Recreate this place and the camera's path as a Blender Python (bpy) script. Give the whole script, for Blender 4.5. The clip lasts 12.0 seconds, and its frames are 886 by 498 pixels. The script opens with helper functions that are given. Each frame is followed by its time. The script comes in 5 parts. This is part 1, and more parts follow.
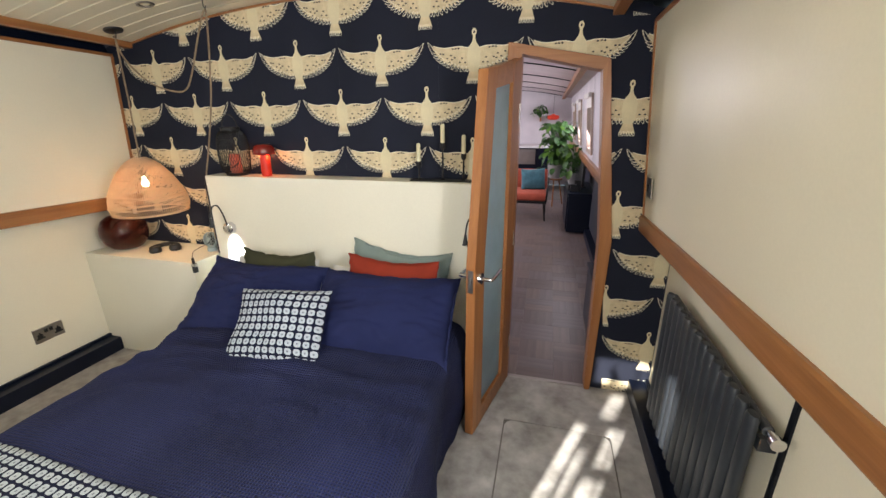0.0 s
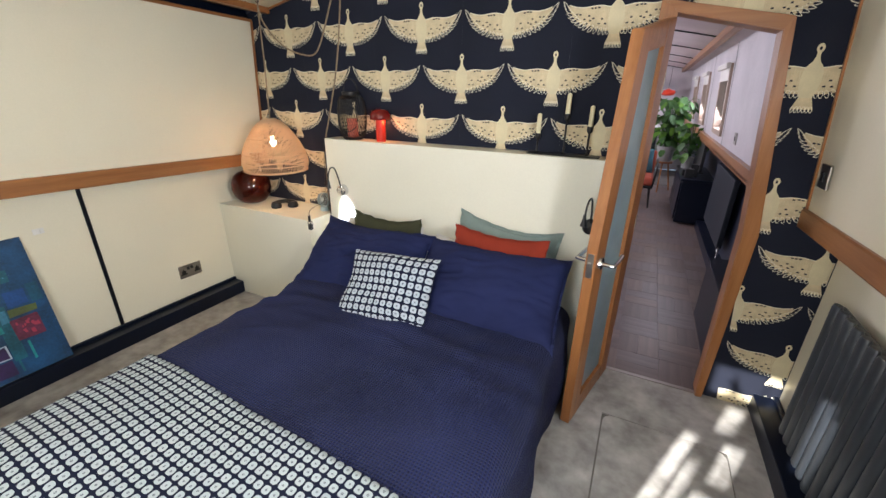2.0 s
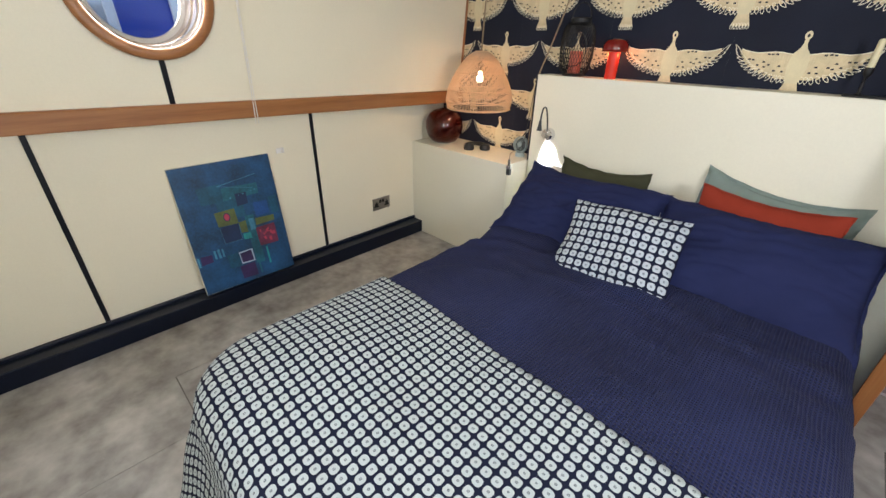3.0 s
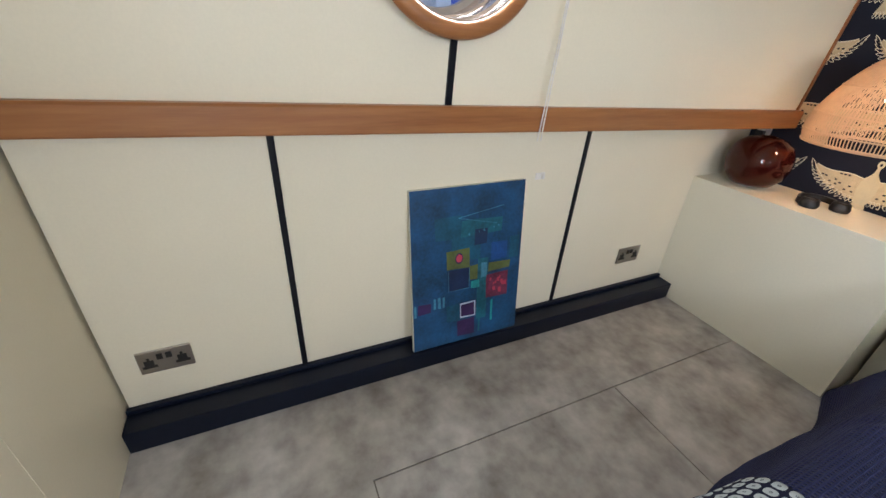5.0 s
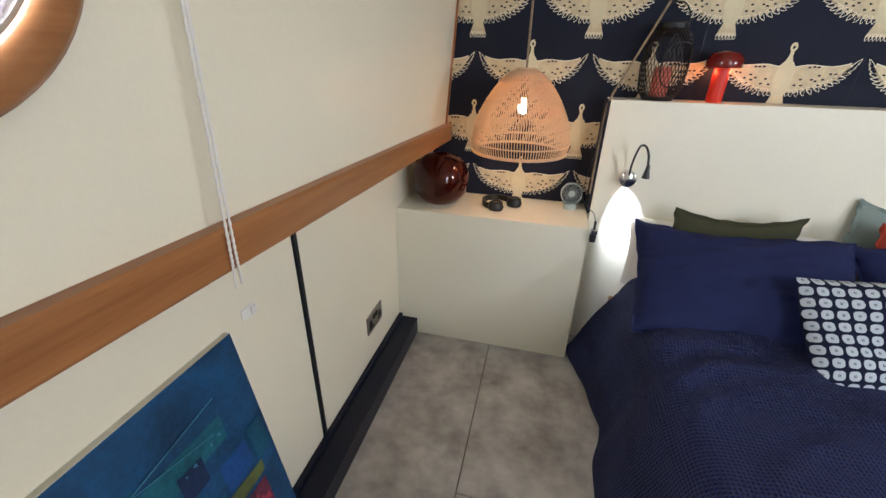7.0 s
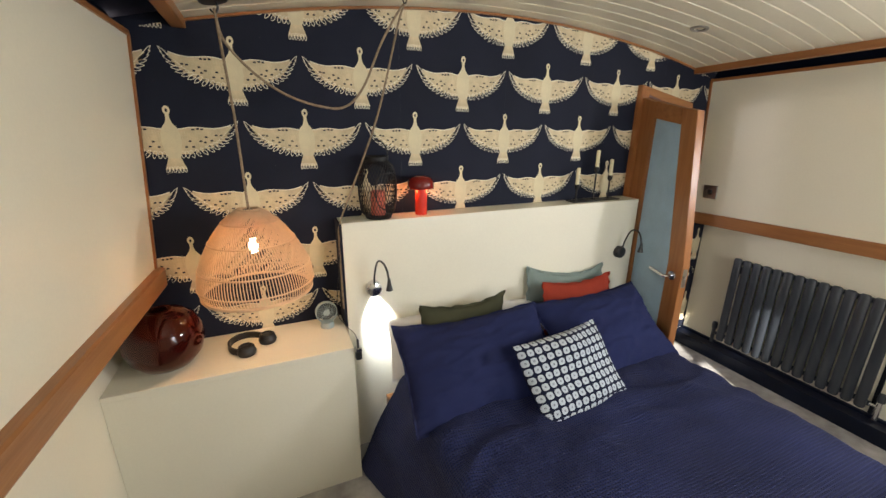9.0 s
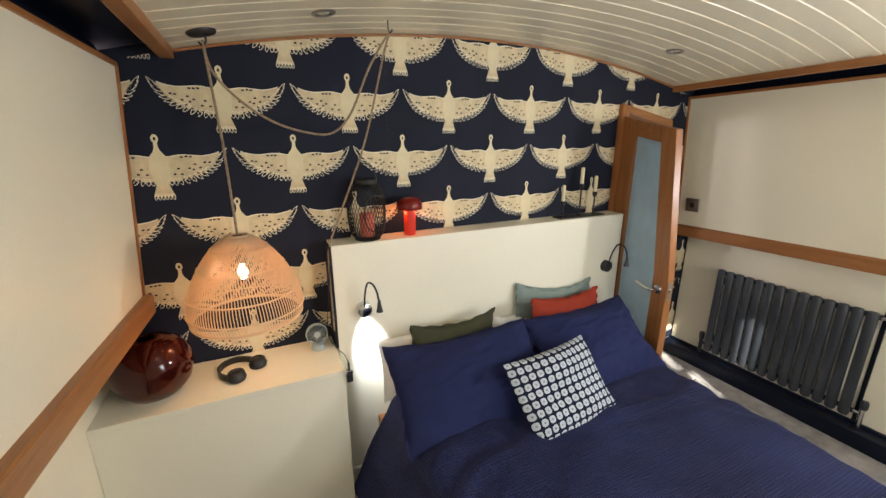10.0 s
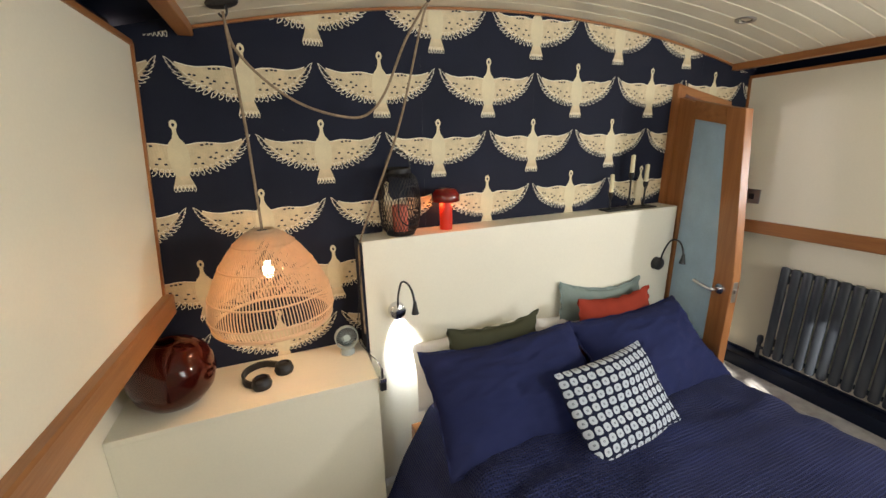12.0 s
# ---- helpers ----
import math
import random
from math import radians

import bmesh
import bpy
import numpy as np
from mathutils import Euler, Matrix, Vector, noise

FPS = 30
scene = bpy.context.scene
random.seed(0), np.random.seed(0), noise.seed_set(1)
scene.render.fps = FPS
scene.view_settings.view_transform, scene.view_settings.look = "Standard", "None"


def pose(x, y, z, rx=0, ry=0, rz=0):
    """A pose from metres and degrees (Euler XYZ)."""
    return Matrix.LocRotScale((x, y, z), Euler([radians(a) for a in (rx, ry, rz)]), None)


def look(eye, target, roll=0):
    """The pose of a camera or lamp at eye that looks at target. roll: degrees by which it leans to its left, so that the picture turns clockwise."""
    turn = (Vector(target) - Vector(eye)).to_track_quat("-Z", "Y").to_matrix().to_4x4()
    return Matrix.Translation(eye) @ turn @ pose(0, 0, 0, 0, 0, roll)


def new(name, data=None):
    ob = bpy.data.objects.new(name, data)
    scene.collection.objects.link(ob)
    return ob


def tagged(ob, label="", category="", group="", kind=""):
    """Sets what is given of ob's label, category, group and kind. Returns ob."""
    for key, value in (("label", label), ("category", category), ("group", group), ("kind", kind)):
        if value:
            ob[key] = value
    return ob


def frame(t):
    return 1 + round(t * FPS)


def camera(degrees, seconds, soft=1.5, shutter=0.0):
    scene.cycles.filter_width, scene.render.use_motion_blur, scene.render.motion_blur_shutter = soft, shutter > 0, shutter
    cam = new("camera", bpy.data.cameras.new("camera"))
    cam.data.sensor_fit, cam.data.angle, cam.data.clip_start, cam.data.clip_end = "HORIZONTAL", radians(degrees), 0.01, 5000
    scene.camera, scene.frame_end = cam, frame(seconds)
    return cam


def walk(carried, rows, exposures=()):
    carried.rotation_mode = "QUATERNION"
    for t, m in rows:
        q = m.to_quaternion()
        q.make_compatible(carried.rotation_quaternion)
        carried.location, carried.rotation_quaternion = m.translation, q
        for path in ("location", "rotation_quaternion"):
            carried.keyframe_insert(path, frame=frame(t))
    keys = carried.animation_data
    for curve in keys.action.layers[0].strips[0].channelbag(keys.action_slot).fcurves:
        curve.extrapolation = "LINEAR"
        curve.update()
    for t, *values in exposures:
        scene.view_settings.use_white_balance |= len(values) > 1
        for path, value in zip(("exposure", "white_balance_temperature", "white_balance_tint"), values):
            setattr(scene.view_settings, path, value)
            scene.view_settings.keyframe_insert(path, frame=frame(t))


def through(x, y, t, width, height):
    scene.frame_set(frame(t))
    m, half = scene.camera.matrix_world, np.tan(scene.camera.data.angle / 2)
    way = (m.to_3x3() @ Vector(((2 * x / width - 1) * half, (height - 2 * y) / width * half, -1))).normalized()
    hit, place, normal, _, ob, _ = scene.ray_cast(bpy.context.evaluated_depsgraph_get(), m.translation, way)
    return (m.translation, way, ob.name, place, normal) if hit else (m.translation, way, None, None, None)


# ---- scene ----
cam = camera(96.8, 12.0)
PATH = [
    (0, (1.299, -1.989, 1.428), (0.814, -0.153, 0.801), -0.6),
    (0.5, (1.325, -1.964, 1.431), (0.84, -0.127, 0.808), -0.3),
    (1, (1.334, -1.955, 1.434), (0.799, -0.135, 0.801), 0.0),
    (1.5, (1.295, -1.97, 1.429), (0.648, -0.2, 0.759), 0.4),
    (2, (1.132, -2.001, 1.404), (0.308, -0.337, 0.661), 0.8),
    (2.5, (0.881, -2.085, 1.336), (-0.154, -0.583, 0.515), 1.2),
    (3, (0.676, -2.156, 1.276), (-0.561, -0.888, 0.347), 1.2),
    (3.5, (0.468, -2.159, 1.229), (-0.972, -1.191, 0.234), 1.4),
    (5.3, (-0.41, -2.236, 1.216), (-1.98, -1.467, 0.244), 3.7),
    (5.5, (-0.493, -2.218, 1.222), (-2.017, -1.376, 0.237), 3.6),
    (6, (-0.668, -2.122, 1.234), (-1.997, -0.996, 0.251), 2.5),
    (6.5, (-0.82, -2.021, 1.266), (-1.732, -0.511, 0.322), 1.9),
    (7, (-0.842, -1.87, 1.27), (-1.267, -0.124, 0.392), 1.2),
    (7.5, (-0.853, -1.758, 1.322), (-0.784, 0.076, 0.526), 1.2),
    (9.5, (-0.846, -1.743, 1.55), (-0.043, 0.003, 0.997), 0.1),
    (10, (-0.843, -1.755, 1.562), (-0.035, -0.007, 1.022), -0.2),
    (10.5, (-0.859, -1.759, 1.565), (-0.072, -0.005, 1.013), -0.4),
    (11, (-0.879, -1.747, 1.556), (-0.125, 0.019, 0.995), -0.7),
    (11.5, (-0.893, -1.702, 1.531), (-0.167, 0.076, 0.972), -1.0),
    (12, (-0.859, -1.583, 1.513), (-0.14, 0.2, 0.962), -1.1),
]
EXPOSURES = ((0, 1.74, 6400, 10), (1.5, 1.78, 6250, 10), (2.5, 1.69, 6000, 10), (3.5, 1.66, 6150, 11), (5.5, 1.65, 5700, 12), (6.5, 1.53, 5750, 12), (7.5, 1.52, 5850, 11), (9.5, 1.67, 6450, 10), (12, 1.72, 6450, 10))
walk(cam, [(t, look(eye, target, roll)) for t, eye, target, roll in PATH], EXPOSURES)

# ---- world, sun, daylight ----
SUN_WAY = Vector((0.335, 0.82, -0.465)).normalized()
world = bpy.data.worlds.new("world")
scene.world = world
world.use_nodes = True
wn = world.node_tree.nodes
sky = wn.new("ShaderNodeTexSky")
sky.sky_type, sky.sun_disc = "NISHITA", False
sky.sun_elevation = math.asin(-SUN_WAY.z)
sky.sun_rotation = math.atan2(-SUN_WAY.x, -SUN_WAY.y)
world.node_tree.links.new(sky.outputs[0], wn["Background"].inputs[0])
wn["Background"].inputs[1].default_value = 0.10


def lamp(kind, name, m, power, color=(1, 1, 1), angle=0.0, size=0.0, size_y=0.0, soft=0.0, cone=0.0, blend=0.0):
    data = bpy.data.lights.new(name, kind)
    data.energy, data.color = power, color
    ob = new(name, data)
    ob.matrix_world = m
    if kind == "SUN":
        data.angle = angle
    elif kind == "AREA":
        data.shape, data.size, data.size_y = ("RECTANGLE" if size_y else "DISK"), size, size_y or size
    else:
        data.shadow_soft_size = soft
    if kind == "SPOT":
        data.spot_size, data.spot_blend = cone, blend
    return ob


lamp("SUN", "sun", look((0, 0, 0), SUN_WAY), 5.0, (1, 0.95, 0.86), angle=radians(0.6))
# area lamps added just inside the openings, standing in for daylight
# unseen stern fill: stands indoors, before the slotted screen
lamp("AREA", "stern_fill", look((0.73, -2.72, 1.15), (-0.3, 0, 0.6)), 9.0, (0.97, 0.98, 1), size=0.5, size_y=1.25)
lamp("AREA", "porthole_fill", look((-1.335, -1.722, 1.436), (1.5, -1.5, 0.7)), 2.6, (0.97, 0.98, 1), size=0.31)
# starboard lamp: added at an unseen porthole to brighten the port side
lamp("AREA", "porthole_fill", look((1.76, -1.722, 1.436), (-1.5, -0.8, 0.2)), 7.0, (0.97, 0.98, 1), size=0.31)
for wy in (2.9, 4.6, 6.0):
    lamp("AREA", "window_daylight", look((1.66, wy, 1.4), (0.3, wy, 0.7)), 2.6, (0.95, 0.9, 1), size=0.5, size_y=0.5)
    # port side has no windows: fill added to brighten the starboard wall
    lamp("AREA", "window_daylight", look((-1.28, wy - 0.6, 1.4), (1.7, wy - 0.9, 1.2)), 8.5, (0.98, 0.93, 1), size=0.6, size_y=0.5)
lamp("POINT", "pendant_bulb_light", pose(-0.935, -0.235, 1.10), 0.95, (1, 0.60, 0.32), soft=0.03)
lamp("SPOT", "reading_light", look((-0.484, -0.171, 0.800), (-0.474, -0.118, 0.718)), 19.0, (0.88, 0.93, 1), cone=radians(68), blend=0.55, soft=0.006)
for rx, ry in ((-0.193, -0.078), (-0.271, -0.078), (-0.232, -0.030)):
    lamp("POINT", "red_lamp_light", pose(rx, ry, 1.238), 0.07, (1, 0.30, 0.09), soft=0.010)


# ---- materials ----
def paint(name, color, rough=0.5, metal=0.0, vary=0.08, scale=3.0, fine=60.0, bump=0.05, spec=0.5, stretch=(1, 1, 1), dark=None):
    """A surface with colour variation at two scales and a fine relief."""
    m = bpy.data.materials.new(name)
    m.use_nodes = True
    t = m.node_tree
    n, l = t.nodes, t.links
    b = n["Principled BSDF"]
    b.inputs["Roughness"].default_value = rough
    b.inputs["Metallic"].default_value = metal
    b.inputs["Specular IOR Level"].default_value = spec
    co = n.new("ShaderNodeTexCoord")
    mp = n.new("ShaderNodeMapping")
    mp.inputs["Scale"].default_value = stretch
    l.new(co.outputs["Object"], mp.inputs[0])
    a = n.new("ShaderNodeTexNoise")
    a.inputs["Scale"].default_value, a.inputs["Detail"].default_value = scale, 5
    f = n.new("ShaderNodeTexNoise")
    f.inputs["Scale"].default_value, f.inputs["Detail"].default_value = fine, 4
    l.new(mp.outputs[0], a.inputs[0])
    l.new(mp.outputs[0], f.inputs[0])
    add = n.new("ShaderNodeMath")
    add.operation = "MULTIPLY_ADD"
    l.new(f.outputs[0], add.inputs[0])
    add.inputs[1].default_value = 0.4
    l.new(a.outputs[0], add.inputs[2])
    ramp = n.new("ShaderNodeValToRGB")
    ramp.color_ramp.elements[0].position, ramp.color_ramp.elements[1].position = 0.45, 0.95
    lo = dark or tuple(c * (1 - 2 * vary) for c in color)
    ramp.color_ramp.elements[0].color = (*lo, 1)
    ramp.color_ramp.elements[1].color = (*[min(1, c * (1 + vary)) for c in color], 1)
    l.new(add.outputs[0], ramp.inputs[0])
    l.new(ramp.outputs[0], b.inputs["Base Color"])
    bp = n.new("ShaderNodeBump")
    bp.inputs["Strength"].default_value, bp.inputs["Distance"].default_value = bump, 0.004
    l.new(f.outputs[0], bp.inputs["Height"])
    l.new(bp.outputs[0], b.inputs["Normal"])
    return m


def wood(name, light, dark, along, rough=0.35):
    """Oak with its grain running along axis 0, 1 or 2."""
    stretch = [22, 22, 22]
    stretch[along] = 1.2
    m = paint(name, light, rough, 0, 0.1, 1.6, 9.0, 0.12, 0.5, tuple(stretch), dark)
    return m


def wave_cloth(name, low, high, pitch=0.009, rough=0.9):
    """Waffle weave: small pits on a grid in the cloth's own metres."""
    m = bpy.data.materials.new(name)
    m.use_nodes = True
    n, l = m.node_tree.nodes, m.node_tree.links
    b = n["Principled BSDF"]
    b.inputs["Roughness"].default_value = rough
    b.inputs["Specular IOR Level"].default_value = 0.15
    b.inputs["Sheen Weight"].default_value = 0.04
    uv = n.new("ShaderNodeUVMap")
    sep = n.new("ShaderNodeSeparateXYZ")
    l.new(uv.outputs[0], sep.inputs[0])
    outs = []
    for k in (0, 1):
        mul = n.new("ShaderNodeMath")
        mul.operation = "MULTIPLY"
        mul.inputs[1].default_value = 2 * math.pi / pitch
        l.new(sep.outputs[k], mul.inputs[0])
        sn = n.new("ShaderNodeMath")
        sn.operation = "SINE"
        l.new(mul.outputs[0], sn.inputs[0])
        outs.append(sn)
    mx = n.new("ShaderNodeMath")
    mx.operation = "MAXIMUM"
    l.new(outs[0].outputs[0], mx.inputs[0])
    l.new(outs[1].outputs[0], mx.inputs[1])
    big = n.new("ShaderNodeTexNoise")
    big.inputs["Scale"].default_value = 5
    mad = n.new("ShaderNodeMath")
    mad.operation = "MULTIPLY_ADD"
    l.new(mx.outputs[0], mad.inputs[0])
    mad.inputs[1].default_value = 0.32
    l.new(big.outputs[0], mad.inputs[2])
    ramp = n.new("ShaderNodeValToRGB")
    ramp.color_ramp.elements[0].position, ramp.color_ramp.elements[1].position = 0.2, 1.0
    ramp.color_ramp.elements[0].color, ramp.color_ramp.elements[1].color = (*low, 1), (*high, 1)
    l.new(mad.outputs[0], ramp.inputs[0])
    l.new(ramp.outputs[0], b.inputs["Base Color"])
    bp = n.new("ShaderNodeBump")
    bp.inputs["Strength"].default_value, bp.inputs["Distance"].default_value = 0.9, 0.004
    l.new(mx.outputs[0], bp.inputs["Height"])
    l.new(bp.outputs[0], b.inputs["Normal"])
    return m


def dotted_cloth(name, pitch, ground, spot):
    """Rounded pale squares with a dark eye, in rows, in the cloth's own metres."""
    m = bpy.data.materials.new(name)
    m.use_nodes = True
    n, l = m.node_tree.nodes, m.node_tree.links
    b = n["Principled BSDF"]
    b.inputs["Roughness"].default_value = 0.9
    b.inputs["Specular IOR Level"].default_value = 0.15
    uv = n.new("ShaderNodeUVMap")
    sep = n.new("ShaderNodeSeparateXYZ")
    l.new(uv.outputs[0], sep.inputs[0])

    def math_node(op, *args):
        q = n.new("ShaderNodeMath")
        q.operation = op
        for k, v in enumerate(args):
            if isinstance(v, (int, float)):
                q.inputs[k].default_value = v
            else:
                l.new(v, q.inputs[k])
        return q.outputs[0]

    wob = n.new("ShaderNodeTexNoise")
    wob.inputs["Scale"].default_value = 90
    cells = []
    for k in (0, 1):
        p = math_node("DIVIDE", sep.outputs[k], pitch)
        f = math_node("SUBTRACT", math_node("FRACT", p), 0.5)
        cells.append(math_node("POWER", math_node("ABSOLUTE", f), 2.8))
    d = math_node("POWER", math_node("ADD", cells[0], cells[1]), 1 / 2.8)
    d = math_node("ADD", d, math_node("MULTIPLY", math_node("SUBTRACT", wob.outputs[0], 0.5), 0.09))
    pale = math_node("SUBTRACT", 1.0, math_node("SMOOTH_MIN", math_node("GREATER_THAN", d, 0.392), 1.0, 0.01))
    eye = math_node("GREATER_THAN", d, 0.10)
    ring = math_node("MAXIMUM", math_node("MULTIPLY", math_node("LESS_THAN", d, 0.045), 0.8), math_node("MAXIMUM", eye, 0.25))
    fac = math_node("MULTIPLY", pale, ring)
    mix = n.new("ShaderNodeMix")
    mix.data_type = "RGBA"
    mix.inputs[6].default_value, mix.inputs[7].default_value = (*ground, 1), (*spot, 1)
    l.new(fac, mix.inputs[0])
    l.new(mix.outputs[2], b.inputs["Base Color"])
    fine = n.new("ShaderNodeTexNoise")
    fine.inputs["Scale"].default_value = 400
    bp = n.new("ShaderNodeBump")
    bp.inputs["Strength"].default_value, bp.inputs["Distance"].default_value = 0.35, 0.002
    l.new(fine.outputs[0], bp.inputs["Height"])
    l.new(bp.outputs[0], b.inputs["Normal"])
    return m


def glow(name, color, power):
    m = bpy.data.materials.new(name)
    m.use_nodes = True
    b = m.node_tree.nodes["Principled BSDF"]
    b.inputs["Base Color"].default_value = (*color, 1)
    b.inputs["Emission Color"].default_value = (*color, 1)
    b.inputs["Emission Strength"].default_value = power
    return m


def glass(name, color=(1, 1, 1), rough=0.0, ior=1.45):
    m = bpy.data.materials.new(name)
    m.use_nodes = True
    b = m.node_tree.nodes["Principled BSDF"]
    b.inputs["Base Color"].default_value = (*color, 1)
    b.inputs["Roughness"].default_value = rough
    b.inputs["IOR"].default_value = ior
    b.inputs["Transmission Weight"].default_value = 1.0
    return m


def leafy(name, color, through=0.35, rough=0.5):
    """Thin stuff that lets some light through."""
    m = paint(name, color, rough, 0, 0.15, 8, 90, 0.1)
    n, l = m.node_tree.nodes, m.node_tree.links
    b, out = n["Principled BSDF"], n["Material Output"]
    tr = n.new("ShaderNodeBsdfTranslucent")
    tr.inputs[0].default_value = (*color, 1)
    mx = n.new("ShaderNodeMixShader")
    mx.inputs[0].default_value = through
    l.new(b.outputs[0], mx.inputs[1])
    l.new(tr.outputs[0], mx.inputs[2])
    l.new(mx.outputs[0], out.inputs[0])
    return m


FROSTED = leafy("frosted_glass", (0.54, 0.66, 0.73), 0.6, 0.14)
CREAM = paint("cream_panel_paint", (0.80, 0.74, 0.58), 0.36, 0, 0.03, 1.2, 140, 0.03, 0.32)
CREAM_BOARD = paint("cream_board_paint", (0.80, 0.76, 0.62), 0.45, 0, 0.03, 1.5, 120, 0.04)
CEILING = paint("cream_ceiling_paint", (0.72, 0.655, 0.50), 0.3, 0, 0.04, 2, 90, 0.04)
# paler than the boards: the groove's highlight put into the colour
CEIL_GROOVE = paint("groove_highlight", (0.76, 0.70, 0.55), 0.5)
OAK_Y = wood("oak_lengthwise", (0.345, 0.148, 0.050), (0.245, 0.094, 0.029), 1)
OAK_X = wood("oak_crosswise", (0.345, 0.148, 0.050), (0.245, 0.094, 0.029), 0)
OAK_Z = wood("oak_upright", (0.365, 0.155, 0.052), (0.265, 0.100, 0.031), 2)
NAVY_PAPER = paint("navy_wallpaper", (0.0120, 0.0145, 0.028), 0.85, 0, 0.15, 2.5, 220, 0.15, 0.3)
BIRD = paint("printed_cream", (0.72, 0.63, 0.41), 0.75, 0, 0.06, 14, 200, 0.08)
BIRD_WING = paint("printed_wing_cream", (0.68, 0.56, 0.35), 0.75, 0, 0.10, 30, 200, 0.08)
BIRD_LINE = paint("printed_pale_line", (0.86, 0.80, 0.62), 0.75, 0, 0.04)
NAVY_PAINT = paint("dark_navy_gloss", (0.006, 0.009, 0.020), 0.30, 0, 0.1, 3, 80, 0.05, 0.25)
BLACK_STRIP = paint("black_joint_strip", (0.007, 0.008, 0.012), 0.3, spec=0.3)
CARPET = paint("grey_suede_carpet", (0.48, 0.458, 0.432), 0.95, 0, 0.14, 6.5, 22, 0.45, 0.1, (1, 1, 1), (0.235, 0.218, 0.203))
CARPET_EDGE = paint("carpet_edge", (0.17, 0.155, 0.14), 0.95)
RAD = paint("anthracite_radiator", (0.030, 0.035, 0.043), 0.34, 0, 0.06, 6, 300, 0.1)
CHROME = paint("chrome", (0.72, 0.72, 0.74), 0.15, 1, 0.02, 5, 60, 0.0)
STEEL = paint("brushed_steel", (0.42, 0.39, 0.36), 0.34, 1, 0.05, 10, 200, 0.05)
POLISHED = paint("polished_pale_metal", (0.62, 0.53, 0.48), 0.22, 1, 0.06, 4, 90, 0.05)
LENS = paint("unlit_lamp_lens", (0.10, 0.095, 0.085), 0.2)
BLACK = paint("satin_black", (0.012, 0.012, 0.013), 0.4)
BLACK_METAL = paint("black_iron", (0.015, 0.014, 0.014), 0.45, 0.3, 0.1, 20, 150, 0.2)
NAVY_COTTON = wave_cloth("navy_waffle_cotton", (0.0055, 0.0075, 0.034), (0.022, 0.029, 0.102), 0.010)
PLAIN_NAVY = paint("navy_cotton", (0.017, 0.022, 0.073), 0.9, 0, 0.08, 6, 500, 0.3, 0.15)
DOTS = dotted_cloth("navy_spotted_throw", 0.029, (0.008, 0.010, 0.026), (0.42, 0.46, 0.46))
DOTS_SMALL = dotted_cloth("navy_spotted_cushion", 0.0348, (0.008, 0.010, 0.028), (0.45, 0.49, 0.53))
OLIVE = paint("olive_cotton", (0.055, 0.055, 0.030), 0.9, 0, 0.1, 8, 400, 0.3, 0.15)
RUST = paint("rust_cotton", (0.27, 0.036, 0.018), 0.85, 0, 0.08, 8, 400, 0.3, 0.15)
SAGE = paint("sage_cotton", (0.21, 0.26, 0.235), 0.9, 0, 0.1, 8, 400, 0.3, 0.15)
WHITE_COTTON = paint("white_cotton", (0.80, 0.77, 0.72), 0.9, 0, 0.05, 8, 400, 0.2)
RATTAN = leafy("rattan", (0.84, 0.66, 0.45), 0.5)
ROPE = paint("jute_cord", (0.30, 0.22, 0.14), 0.9, 0, 0.2, 60, 500, 0.5)
BULB = glow("lit_bulb", (1, 0.84, 0.62), 6)
LED = glow("lit_led", (0.85, 0.92, 1), 12)
RED_GLASS = glow("lit_red_tube", (0.42, 0.016, 0.004), 0.12)
RED_SHADE = glass("red_lamp_shade", (0.62, 0.03, 0.012), 0.08)
AMBER = glass("oxblood_glass", (0.13, 0.014, 0.007), 0.03)
AMBER.node_tree.nodes["Principled BSDF"].inputs["Transmission Weight"].default_value = 0.72
CANDLE_CORAL = paint("coral_wax", (0.65, 0.16, 0.10), 0.5)
CANDLE_IVORY = paint("ivory_wax", (0.74, 0.66, 0.42), 0.5)
FAN_PLASTIC = paint("grey_green_plastic", (0.36, 0.43, 0.42), 0.4)
CLEAR = glass("clear_glass", (1, 1, 1), 0.0)
LIVING_WHITE = paint("living_wall_white", (0.68, 0.635, 0.655), 0.4)
PALE_FRAME = paint("pale_timber_frame", (0.48, 0.36, 0.28), 0.4)
LIVING_CEIL = paint("living_ceiling", (0.55, 0.46, 0.46), 0.4)


# ---- building ----
def part(name, bm, material, parent=None, label=""):
    me = bpy.data.meshes.new(name)
    bmesh.ops.recalc_face_normals(bm, faces=bm.faces)
    bm.to_mesh(me)
    bm.free()
    for mt in material if isinstance(material, (list, tuple)) else [material]:
        me.materials.append(mt)
    ob = new(name, me)
    if parent:
        ob.parent = parent
    return tagged(ob, label=label)


def thing(name, at=(0, 0, 0), label="", category="", group=""):
    ob = new(name)
    ob.location = at
    ob.empty_display_size = 0.1
    return tagged(ob, label, category, group)


def shade(ob, angle=50):
    me = ob.data
    me.shade_smooth()
    me.set_sharp_from_angle(angle=radians(angle))
    return ob


def box(bm, x0, x1, y0, y1, z0, z1, bevel=0.0, mat=0):
    made = bmesh.ops.create_cube(bm, size=1, matrix=Matrix.LocRotScale(((x0 + x1) / 2, (y0 + y1) / 2, (z0 + z1) / 2), None, (x1 - x0, y1 - y0, z1 - z0)))
    vs = made["verts"]
    faces = {f for v in vs for f in v.link_faces}
    for f in faces:
        f.material_index = mat
    if bevel:
        bmesh.ops.bevel(bm, geom=list({e for v in vs for e in v.link_edges}), offset=bevel, segments=2, affect="EDGES", profile=0.5)
    return vs


